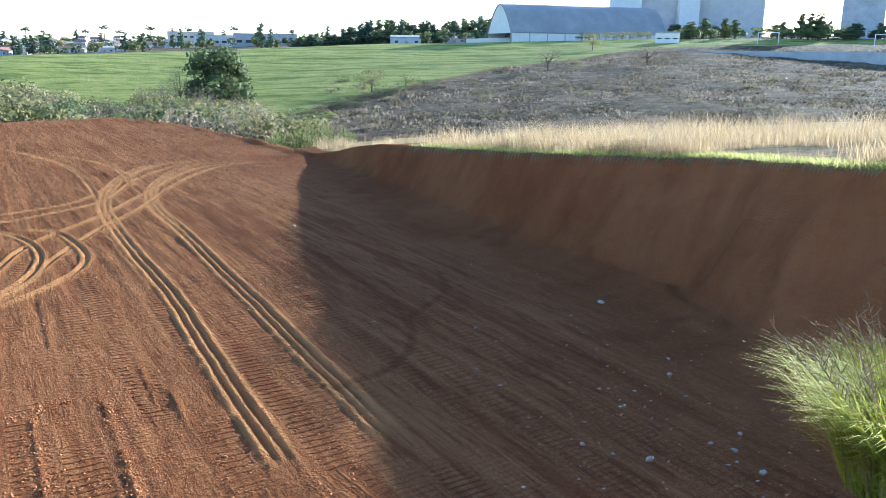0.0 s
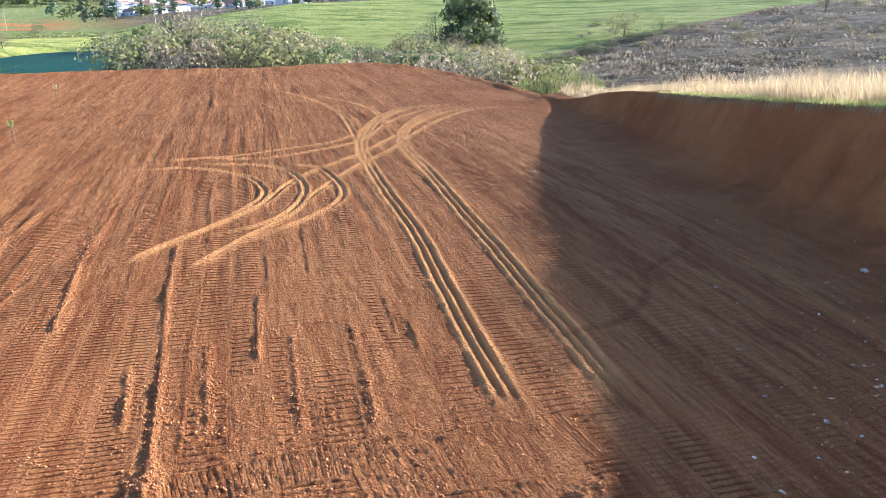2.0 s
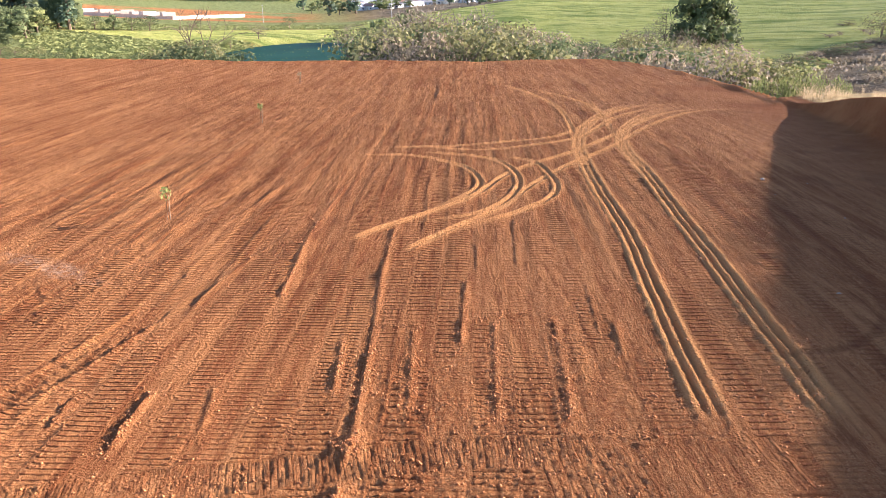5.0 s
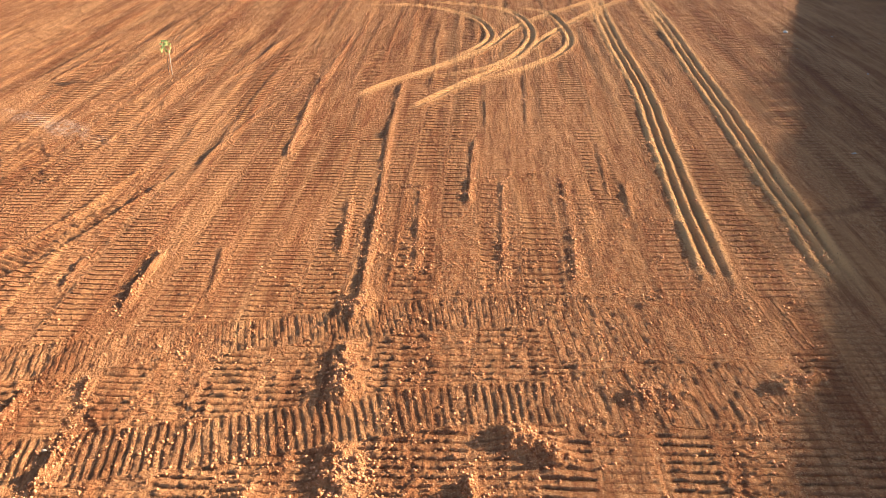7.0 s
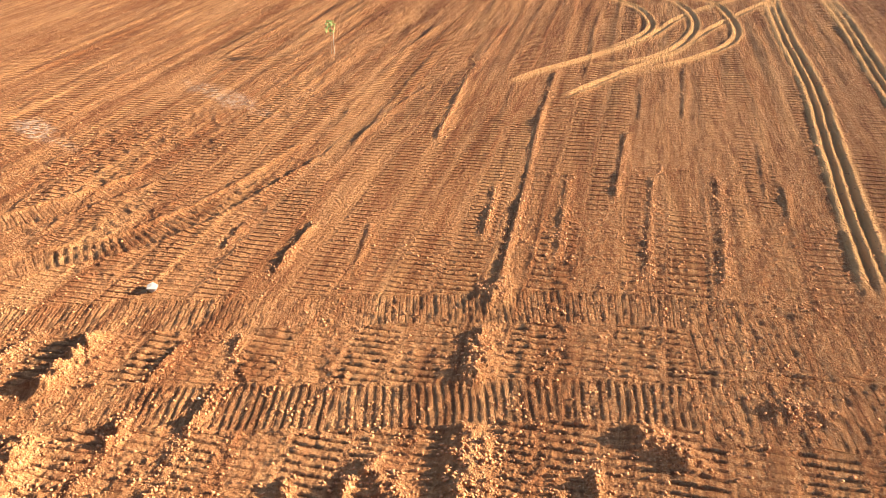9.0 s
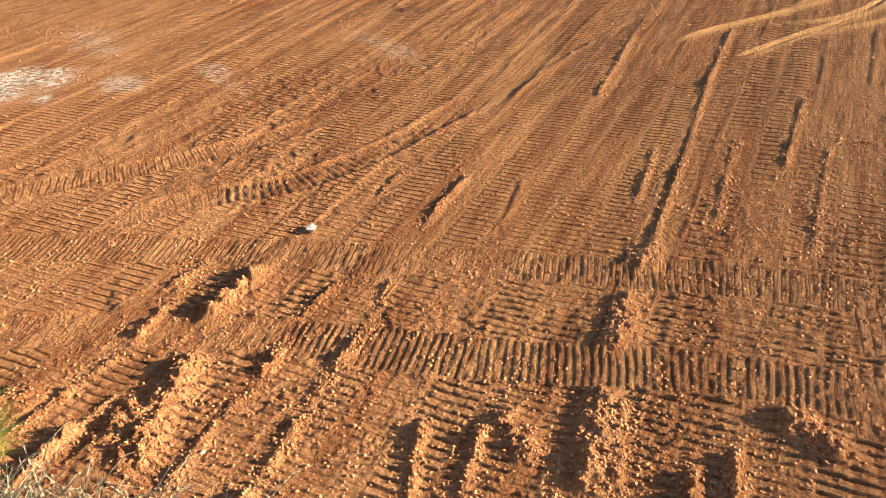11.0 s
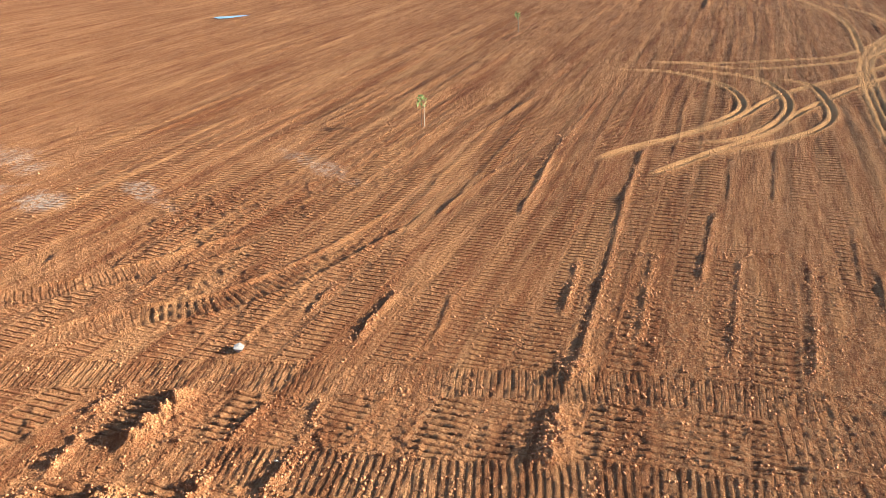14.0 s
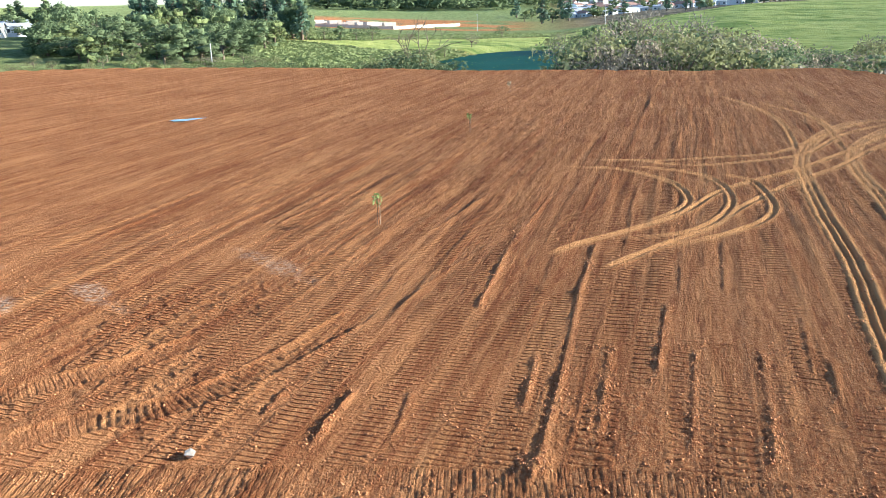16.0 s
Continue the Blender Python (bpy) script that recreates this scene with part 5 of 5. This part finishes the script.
for k in range(210):
    az = rnd.uniform(14, 39.5)
    d = rnd.uniform(760, 1150)
    settle(rnd.choice([0, 0, 1, 2, 2, 3, 4, 5]), az, d, rnd.uniform(-60, 60))
for k in range(130):
    settle(rnd.choice([0, 1, 2, 3, 5]), rnd.uniform(21, 39), rnd.uniform(640, 800), rnd.uniform(-60, 60))
for k in range(16):
    settle(rnd.choice([0, 2, 5, 2]), rnd.uniform(3, 14), rnd.uniform(640, 900), rnd.uniform(-40, 40))
for az, d, i, turn in ((75.0, 330, 2, 25), (76.2, 322, 3, -10), (75.6, 352, 2, 20), (77.0, 340, 0, 5), (74.8, 360, 3, 0)):
    settle(i, az, d, turn, sink=-0.5)
settle(5, 2.6, 392, 5)
settle(2, -0.8, 396, 0)


def arched_hall(name, label, m, length, span, eave, top, wall_mat, roof_mat, n=14, bays=9):
    """A long hall under a pointed arched roof, ridge along x, with open bays along its foot."""
    root = thing(name, label, "hall", m)
    prof = []
    for k in range(n + 1):
        f = -1 + 2 * k / n
        prof.append((f * span / 2, eave + (top - eave) * (1 - abs(f) ** 1.75)))
    bm = bmesh.new()
    t = 0.35
    a = [[bm.verts.new((x, y, z)) for y, z in prof] for x in (-length / 2, length / 2)]
    b = [[bm.verts.new((x, y, z - t)) for y, z in prof] for x in (-length / 2, length / 2)]
    for k in range(n):
        bm.faces.new((a[0][k], a[1][k], a[1][k + 1], a[0][k + 1]))
        bm.faces.new((b[0][k + 1], b[1][k + 1], b[1][k], b[0][k]))
        for e in (0, 1):
            bm.faces.new((a[e][k], a[e][k + 1], b[e][k + 1], b[e][k]))
    part("roof", bm, roof_mat, root, "dark steel roof curving down to the eaves")
    for s, nm in ((-1, "gable_wall"), (1, "gable_wall")):
        bm = bmesh.new()
        x = s * (length / 2 - 0.4)
        ring = [bm.verts.new((x, y * 0.985, z - t - 0.02)) for y, z in prof]
        bm.faces.new(ring)
        r = bmesh.ops.extrude_face_region(bm, geom=bm.faces[:])
        bmesh.ops.translate(bm, vec=(-s * 0.3, 0, 0), verts=[v for v in r["geom"] if isinstance(v, bmesh.types.BMVert)])
        part(nm, bm, WHITE, root, "white sheeted arched gable")
    for s in (-1, 1):
        y = s * (span / 2 - 0.4)
        part("side_wall", boxed(-length / 2 + 0.5, y - 0.15, -2, length / 2 - 0.5, y + 0.15, eave * 0.92), wall_mat, root)
        for k in range(bays + 1):
            x = -length / 2 + 0.5 + (length - 1) * k / bays
            part("post", boxed(x - 0.25, y - 0.3, -2, x + 0.25, y + 0.3, eave), CONCRETE, root)
    return root


# the great hall on the hilltop, its low white boundary wall and the blocks behind it
arched_hall("storage_hall", "large arched hall with a dark steel roof and white gable", at(-9.2, 385, 28), 78, 27, 3.2, 15.5, WHITE, STEELROOF)


def boundary(name, label, az0, d0, az1, d1, h, mat, lift=0.0, pieces=8, level=None):
    root = thing(name, label, "wall")
    for k in range(pieces):
        f0, f1 = k / pieces, (k + 1) / pieces
        a, b = spot(az0 + (az1 - az0) * f0, d0 + (d1 - d0) * f0), spot(az0 + (az1 - az0) * f1, d0 + (d1 - d0) * f1)
        bm = bmesh.new()
        way = Vector((b[0] - a[0], b[1] - a[1], 0))
        nrm = Vector((-way.y, way.x, 0)).normalized() * 0.12
        lo, up = min(a[2], b[2]) - 1.0, max(a[2], b[2]) + h + lift
        if level is not None:
            up = max(6 + d0 * math.tan(radians(level)), lo + 1.5)
        vs = [bm.verts.new((p[0] + s * nrm.x, p[1] + s * nrm.y, z)) for z in (lo, up) for p, s in ((a, -1), (b, -1), (b, 1), (a, 1))]
        for q in (0, 1, 2, 3), (4, 5, 6, 7), (0, 1, 5, 4), (1, 2, 6, 5), (2, 3, 7, 6), (3, 0, 4, 7):
            bm.faces.new([vs[i] for i in q])
        bmesh.ops.recalc_face_normals(bm, faces=bm.faces[:])
        part("wall_panel", bm, mat, root)
    return root


boundary("boundary_wall", "low white boundary wall before the arched hall", -1.6, 374, -8.6, 368, 2.2, WHITE)
boundary("retaining_wall", "long pale concrete wall on the hillside", -15.9, 290, -34, 222, 4.2, CONCRETE, 0.0, 14, 0.12)


def block(label, az, d, w, dep, h, mat, turn=0.0, rows=4, cols=5, name="tower_block", category="building"):
    root = thing(name, label, category, at(az, d, turn, 1.0))
    part("wall", boxed(-w / 2, -dep / 2, 0, w / 2, dep / 2, h), mat, root)
    part("roof", boxed(-w / 2 - 0.2, -dep / 2 - 0.2, h, w / 2 + 0.2, dep / 2 + 0.2, h + 0.6), FIBRE, root)
    for r in range(rows):
        for c in range(cols):
            x, z = -w / 2 + w * (c + 0.5) / cols, 2 + (h - 3) * (r + 0.2) / rows
            ww, hh = w / cols * 0.3, (h - 3) / rows * 0.3
            part("window", boxed(x - ww, -dep / 2 - 0.06, z, x + ww, -dep / 2 + 0.1, z + hh), GLASS, root)
    return root


block("white industrial tower behind the arched hall", -12.3, 452, 14, 14, 38, WHITE, 10, 0, 0)
block("grey-blue factory block with flat roof", -14.9, 470, 26, 18, 30, BLUEWALL, 5, 0, 0)
block("white slab building beside the factory", -16.4, 455, 10, 10, 34, WHITE, 8, 0, 0)
block("long grey-blue factory building", -19.0, 470, 34, 20, 27, BLUEWALL, 0, 0, 0)
block("tall pale concrete silo tower", -26.9, 440, 18, 16, 34, CONCRETE, -5, 0, 0)
block("pale concrete block at the hill's edge", -30.5, 450, 20, 16, 30, CONCRETE, 0, 0, 0)
block("small white kiosk beside the yard wall", -15.2, 330, 9, 6, 4.5, WHITE, 0, 1, 3, "kiosk", "kiosk")
for az, d, w in ((-21.5, 322, 7), (-28.2, 305, 6)):
    root = thing("gate_frame", "white steel goal-shaped frame on the hillside", "frame", at(az, d, 0, 0.1), "frames")
    for x in (-w / 2, w / 2):
        part("post", rod(bmesh.new(), (x, 0, -0.3), (x, 0, 4.2), 0.14, 0.14, 8), WHITE, root)
    part("crossbar", rod(bmesh.new(), (-w / 2 - 0.14, 0, 4.3), (w / 2 + 0.14, 0, 4.3), 0.14, 0.14, 8), WHITE, root)

# the works on the far rise
for label, az, d, w, dep, h, mat, turn, r, c in (
        ("long grey factory hall with a flat roof", 39.2, 1150, 60, 42, 23, BLUEWALL, 12, 1, 6), ("low brown factory wing", 41.6, 1130, 42, 28, 11, TILE, 10, 1, 5),
        ("grey sheeted process building", 36.2, 1140, 25, 25, 27, BLUEWALL, 10, 2, 3), ("white silo building of the works", 35.2, 1160, 19, 21, 30, WHITE, 10, 2, 2),
        ("long white factory wing", 33.8, 1170, 42, 25, 21, CREAM, 8, 2, 6), ("pale office block of the works", 32.9, 1150, 21, 21, 21, WHITE, 5, 3, 4),
        ("slim white tower of the works", 31.9, 1120, 12, 12, 23, WHITE, 5, 3, 1), ("cream block near the works", 30.6, 1140, 28, 21, 15, CREAM, 5, 2, 5)):
    block(label, az, d, w, dep, h, mat, turn, r, c, "factory_building")
arched_hall("arched_shed", "pale arched shed among the factory halls", at(37.6, 1120, 60), 46, 35, 6, 21, WHITE, FIBRE, 10, 4)
block("large grey shed with a shallow roof on the skyline", 12.2, 760, 54, 30, 11, CONCRETE, 5, 1, 7, "warehouse")
block("pale blue market hall among trees", 15.2, 820, 44, 24, 10, BLUEWALL, 5, 1, 6, "warehouse")
block("cream school building among trees", 17.0, 880, 44, 20, 14, CREAM, 5, 2, 7, "warehouse")

# unfinished walls on the red building site
for k in range(9):
    az = 51.3 + k * 0.62
    root = thing("unfinished_house", "roofless pale block walls on the red building site", "house", at(az, 468 + 8 * math.sin(k * 2.1), 15 + 8 * math.sin(k), 0.2), "unfinished houses")
    for x0, y0, x1, y1 in ((-3.4, -3, 3.4, -2.8), (-3.4, 2.8, 3.4, 3), (-3.4, -2.8, -3.2, 2.8), (3.2, -2.8, 3.4, 2.8), (-0.1, -2.8, 0.1, 2.8)):
        part("wall", boxed(x0, y0, -1, x1, y1, 2.8 + 0.4 * math.sin(k * 3 + x0)), BLOCKWORK, root)
boundary("site_wall", "long pale block wall round the building site", 57.2, 452, 51.0, 440, 1.6, BLOCKWORK)
boundary("site_wall", "pale block wall climbing past red earth", 51.0, 440, 46.4, 520, 1.7, BLOCKWORK, 0, 9)

# poles of the overhead line
for az, d, h in ((63.4, 168, 6.5), (61.0, 300, 9), (76.4, 260, 8), (45.2, 430, 9), (36.5, 420, 10), (28.8, 440, 10)):
    root = thing("utility_pole", "grey concrete utility pole with a crossarm", "pole", at(az, d, rnd.uniform(-30, 30)), "utility poles")
    part("pole", rod(bmesh.new(), (0, 0, -0.5), (0, 0, h), 0.12, 0.08, 8), POLE, root)
    if d > 200:
        part("crossarm", boxed(-0.6, -0.05, h - 0.3, 0.6, 0.05, h - 0.2), POLE, root)


# ---- small things on the levelled floor ----
def sapling(label, x, y, tall, seed, leaves):
    rs = np.random.RandomState(seed)
    root = thing("sapling", label, "sapling", pose(x, y, height(x, y)), "staked saplings")
    part("stem", rod(bmesh.new(), (0, 0, -0.1), (0.05, 0.02, tall * 0.8), 0.009, 0.005, 6), BARK, root)
    part("stake", rod(bmesh.new(), (0.07, 0.05, -0.15), (0.09, 0.06, tall * 0.7), 0.010, 0.009, 6), WOOD, root)
    blobs = [(0.05, 0.02, tall * 0.85, tall * 0.15), (0.12, -0.05, tall * 0.72, tall * 0.16), (-0.06, 0.08, tall * 0.74, tall * 0.16)]
    ob = new("foliage", quads_mesh("foliage", *leaf_cloud(rs, blobs, 44, 0.034), leaves))
    ob.parent = root


sapling("young green sapling planted in bare red earth", -17.94, 13.6, 1.0, 3, LEAF_LIME)
sapling("thin pale sapling tied to a stake", -28.12, 27.25, 1.05, 4, LEAF_LIME)
sapling("small dry sapling tied to a stake", -38.3, 41.0, 0.9, 5, STRAW)
stake = thing("survey_stake", "white-painted survey stake in the shaded floor", "stake", pose(1.37, 28.17, 0, 0, 6, 0))
part("peg", boxed(-0.04, -0.03, -0.2, 0.04, 0.03, 0.62), WHITE, stake)


def rock_mesh(name, seed, mat, bumps=0.28):
    rs = np.random.RandomState(seed)
    bm = bmesh.new()
    bmesh.ops.create_icosphere(bm, subdivisions=1, radius=1)
    for v in bm.verts:
        v.co = Vector((v.co.x * 1.2, v.co.y * 0.85, v.co.z * 0.6)) * (1 + bumps * rs.normal())
    me = bpy.data.meshes.new(name)
    bm.to_mesh(me)
    bm.free()
    me.materials.append(mat)
    return me


ROCKS = [rock_mesh("stone", k, STONE, 0.16) for k in range(4)]
for x, y, s, lab in ((-9.97, 3.98, 0.22, "pale angular stone lying on tracked earth"), (-6.5, 1.02, 0.07, "small white stone beside a ridge of earth"),
                     (-9.05, 2.1, 0.07, "small pale stone in a heap of clods"), (-7.3, 3.15, 0.05, "small pale stone in tracked earth"),
                     (-6.4, 7.4, 0.09, "pale stone among loose clods"), (-2.2, 5.1, 0.05, "small pale stone in loose earth"),
                     (3.93, 18.67, 0.16, "pale lump of rubble at the foot of the bank"), (3.2, 10.96, 0.13, "grey stone in the shaded floor"),
                     (2.25, 11.42, 0.10, "white rubble in the shaded floor"), (2.67, 11.12, 0.08, "white rubble in the shaded floor"),
                     (3.05, 17.7, 0.08, "white rubble in the shaded floor"), (4.4, 14.23, 0.12, "white rubble near the bank foot"),
                     (2.92, 13.54, 0.07, "white rubble in the shaded floor"), (3.29, 14.63, 0.07, "white rubble in the shaded floor"),
                     (4.59, 11.25, 0.11, "white rubble near the bank foot"), (4.76, 10.57, 0.13, "white rubble near the bank foot"),
                     (4.88, 11.82, 0.10, "white rubble near the bank foot"), (4.3, 11.5, 0.07, "white rubble near the bank foot"),
                     (4.5, 10.9, 0.07, "white rubble near the bank foot"), (-5.11, 27.0, 0.16, "dark stone in the shaded floor")):
    s *= 0.5
    ob = tagged(new("stone", rnd.choice(ROCKS)), lab, "stone", "loose stones")
    ob.matrix_basis = pose(x, y, height(x, y) + s * 0.4, 0, 0, rnd.uniform(0, 360)) @ Matrix.Scale(s, 4)


def lump_mesh(name, seed, mat):
    """A small angular lump of eight faces."""
    rs = np.random.RandomState(seed)
    v = np.array([(1, 0, 0), (0, 1, 0), (-1, 0, 0), (0, -1, 0), (0, 0, 0.8), (0, 0, -0.8)]) * (0.65 + 0.7 * rs.random((6, 1))) + 0.25 * rs.normal(size=(6, 3))
    return mesh_of(name, v.tolist(), [(0, 1, 4), (1, 2, 4), (2, 3, 4), (3, 0, 4), (1, 0, 5), (2, 1, 5), (3, 2, 5), (0, 3, 5)], mat)


def scatter_clods():
    """Loose lumps of earth, thick along windrows and heaps, thin elsewhere."""
    rs = np.random.RandomState(12)
    protos = []
    for k in range(5):
        me = lump_mesh("clod", 40 + k, CLOD)
        co = np.empty(len(me.vertices) * 3, np.float32)
        me.vertices.foreach_get("co", co)
        fa = np.empty(len(me.polygons) * 3, np.int32)
        me.polygons.foreach_get("vertices", fa)
        protos.append((co.reshape(-1, 3), fa.reshape(-1, 3)))
        bpy.data.meshes.remove(me)
    px, py, ps = [], [], []

    def strew(pts, per_metre, spread, lo, hi):
        run = sum(math.dist(a, b) for a, b in zip(pts, pts[1:]))
        n = int(per_metre * max(run, 0.5))
        for _ in range(n):
            f = rs.random() * (len(pts) - 1)
            i = int(f)
            a, b = pts[i], pts[i + 1]
            t = f - i
            px.append(a[0] + (b[0] - a[0]) * t + rs.normal() * spread)
            py.append(a[1] + (b[1] - a[1]) * t + rs.normal() * spread)
            ps.append(lo + (hi - lo) * rs.random() ** 2.5)

    for pts, top in WINDROWS_NEAR:
        strew(pts, 110, 0.10, 0.006, 0.025)
    for pts, top in WINDROWS[:11]:
        strew(pts, 60, 0.08, 0.006, 0.028)
    for pts, top in HEAPS:
        strew(pts, 260, 0.14, 0.006, 0.024)
    for _ in range(6500):
        az, d = radians(rs.uniform(8, 95)), 18 + 55 * rs.random()
        px.append(-math.sin(az) * d)
        py.append(math.cos(az) * d)
        ps.append(0.012 + 0.030 * rs.random() ** 3)
    for _ in range(30000):
        az, d = radians(rs.uniform(4, 95)), 3.5 + 19 * rs.random() ** 1.3
        if rs.random() > 0.25 + 1.5 * float(step(0.42, 0.62, fbm(np.array([-math.sin(az) * d * 0.6]), np.array([math.cos(az) * d * 0.6]), 3, 83))[0]):
            continue
        px.append(-math.sin(az) * d)
        py.append(math.cos(az) * d)
        ps.append(0.006 + 0.021 * rs.random() ** 3)
    for _ in range(700):        # bits of rubble and clods at the foot of the bank
        px.append(rs.uniform(1.5, 6.0))
        py.append(rs.uniform(5.5, 16.0))
        ps.append(0.008 + 0.03 * rs.random() ** 3)
    x, y, s = np.array(px), np.array(py), np.array(ps)
    z, top, dry, green, weeds, bd, d, az = land(x, y)
    keep = (~top) & (z < 0.3)
    x, y, s, z, d = x[keep], y[keep], s[keep], z[keep], d[keep]
    z = z + marks(x, y, d)[0]
    vs, fs, off = [], [], 0
    for k in range(5):
        co, fa = protos[k]
        i = np.nonzero(np.arange(len(x)) % 5 == k)[0]
        a = rs.random(len(i)) * math.tau
        c, sn = np.cos(a), np.sin(a)
        v = np.empty((len(i), len(co), 3))
        v[:, :, 0] = (co[None, :, 0] * c[:, None] - co[None, :, 1] * sn[:, None])
        v[:, :, 1] = (co[None, :, 0] * sn[:, None] + co[None, :, 1] * c[:, None])
        v[:, :, 2] = co[None, :, 2]
        v = v * s[i][:, None, None] + np.stack([x[i], y[i], z[i] + s[i] * 0.2], -1)[:, None, :]
        f = fa[None] + (np.arange(len(i)) * len(co))[:, None, None] + off
        off += len(i) * len(co)
        vs.append(v.reshape(-1, 3))
        fs.append(f.reshape(-1, 3))
    v, f = np.concatenate(vs), np.concatenate(fs)
    me = bpy.data.meshes.new("earth_clods")
    me.vertices.add(len(v))
    me.vertices.foreach_set("co", v.astype(np.float32).ravel())
    me.loops.add(f.size)
    me.loops.foreach_set("vertex_index", f.astype(np.int32).ravel())
    me.polygons.add(len(f))
    me.polygons.foreach_set("loop_start", np.arange(len(f), dtype=np.int32) * 3)
    me.update(calc_edges=True)
    me.materials.append(CLOD)
    tagged(new("earth_clods", me), "loose red clods of earth on the tracked floor", "soil", kind="stuff")


scatter_clods()


def rubble():
    """Pale crumbs of rubble strewn over the floor at the foot of the bank."""
    rs = np.random.RandomState(31)
    n = 300
    x, y = np.where(rs.random(n) < 0.6, rs.normal(3.6, 1.6, n), rs.uniform(-5, 6, n)), np.where(rs.random(n) < 0.6, rs.normal(12.5, 3.0, n), rs.uniform(9, 34, n))
    z, top, dry, green, weeds, bd, d, az = land(x, y)
    keep = np.nonzero((~top) & (z < 0.4) & (x > -4.5 + 0.1 * (12 - y)) & (x + 0.33 * y > 3.4))[0]
    oct_v = np.array([(1, 0, 0), (0, 1, 0), (-1, 0, 0), (0, -1, 0), (0, 0, 0.7), (0, 0, -0.7)])
    oct_f = np.array([(0, 1, 4), (1, 2, 4), (2, 3, 4), (3, 0, 4), (1, 0, 5), (2, 1, 5), (3, 2, 5), (0, 3, 5)])
    vs, fs = [], []
    for k, i in enumerate(keep):
        size = 0.008 + 0.032 * rs.random() ** 3
        v = (oct_v * (0.6 + 0.8 * rs.random((6, 1))) + 0.2 * rs.normal(size=(6, 3))) * size * np.array([1.5, 0.8, 0.8])
        a = rs.random() * math.tau
        turn = np.array([[math.cos(a), math.sin(a), 0], [-math.sin(a), math.cos(a), 0], [0, 0, 1]])
        vs.append(v @ turn + np.array([x[i], y[i], z[i] + size * 0.35]))
        fs.append(oct_f + 6 * k)
    tagged(new("rubble", mesh_of("rubble", np.concatenate(vs).tolist(), np.concatenate(fs).tolist(), RUBBLE)), "pale crumbs of rubble on the shaded floor", "rubble", kind="stuff")


RUBBLE = plain("white_rubble", (0.40, 0.31, 0.21), (0.58, 0.47, 0.34), 9, 0.85)
rubble()

# a puddle on the far part of the floor
bm = bmesh.new()
rs = np.random.RandomState(2)
ring = []
for k in range(26):
    a = k / 26 * math.tau
    r = 1 + 0.22 * math.sin(3 * a + 1) + 0.1 * math.sin(7 * a)
    u, v = 0.95 * r * math.cos(a), 0.34 * r * math.sin(a)
    ring.append(bm.verts.new((-44.6 + 0.27 * u - 0.96 * v * 1.3, 20.3 + 0.96 * u + 0.27 * v * 1.3, 0.055)))
bm.faces.new(ring)
me = bpy.data.meshes.new("puddle")
bm.to_mesh(me)
bm.free()
me.materials.append(plain("rain_water", (0.05, 0.04, 0.035), (0.07, 0.055, 0.045), 1.0, 0.04))
tagged(new("puddle", me), "shallow puddle of rainwater on red earth", "puddle", kind="structure")
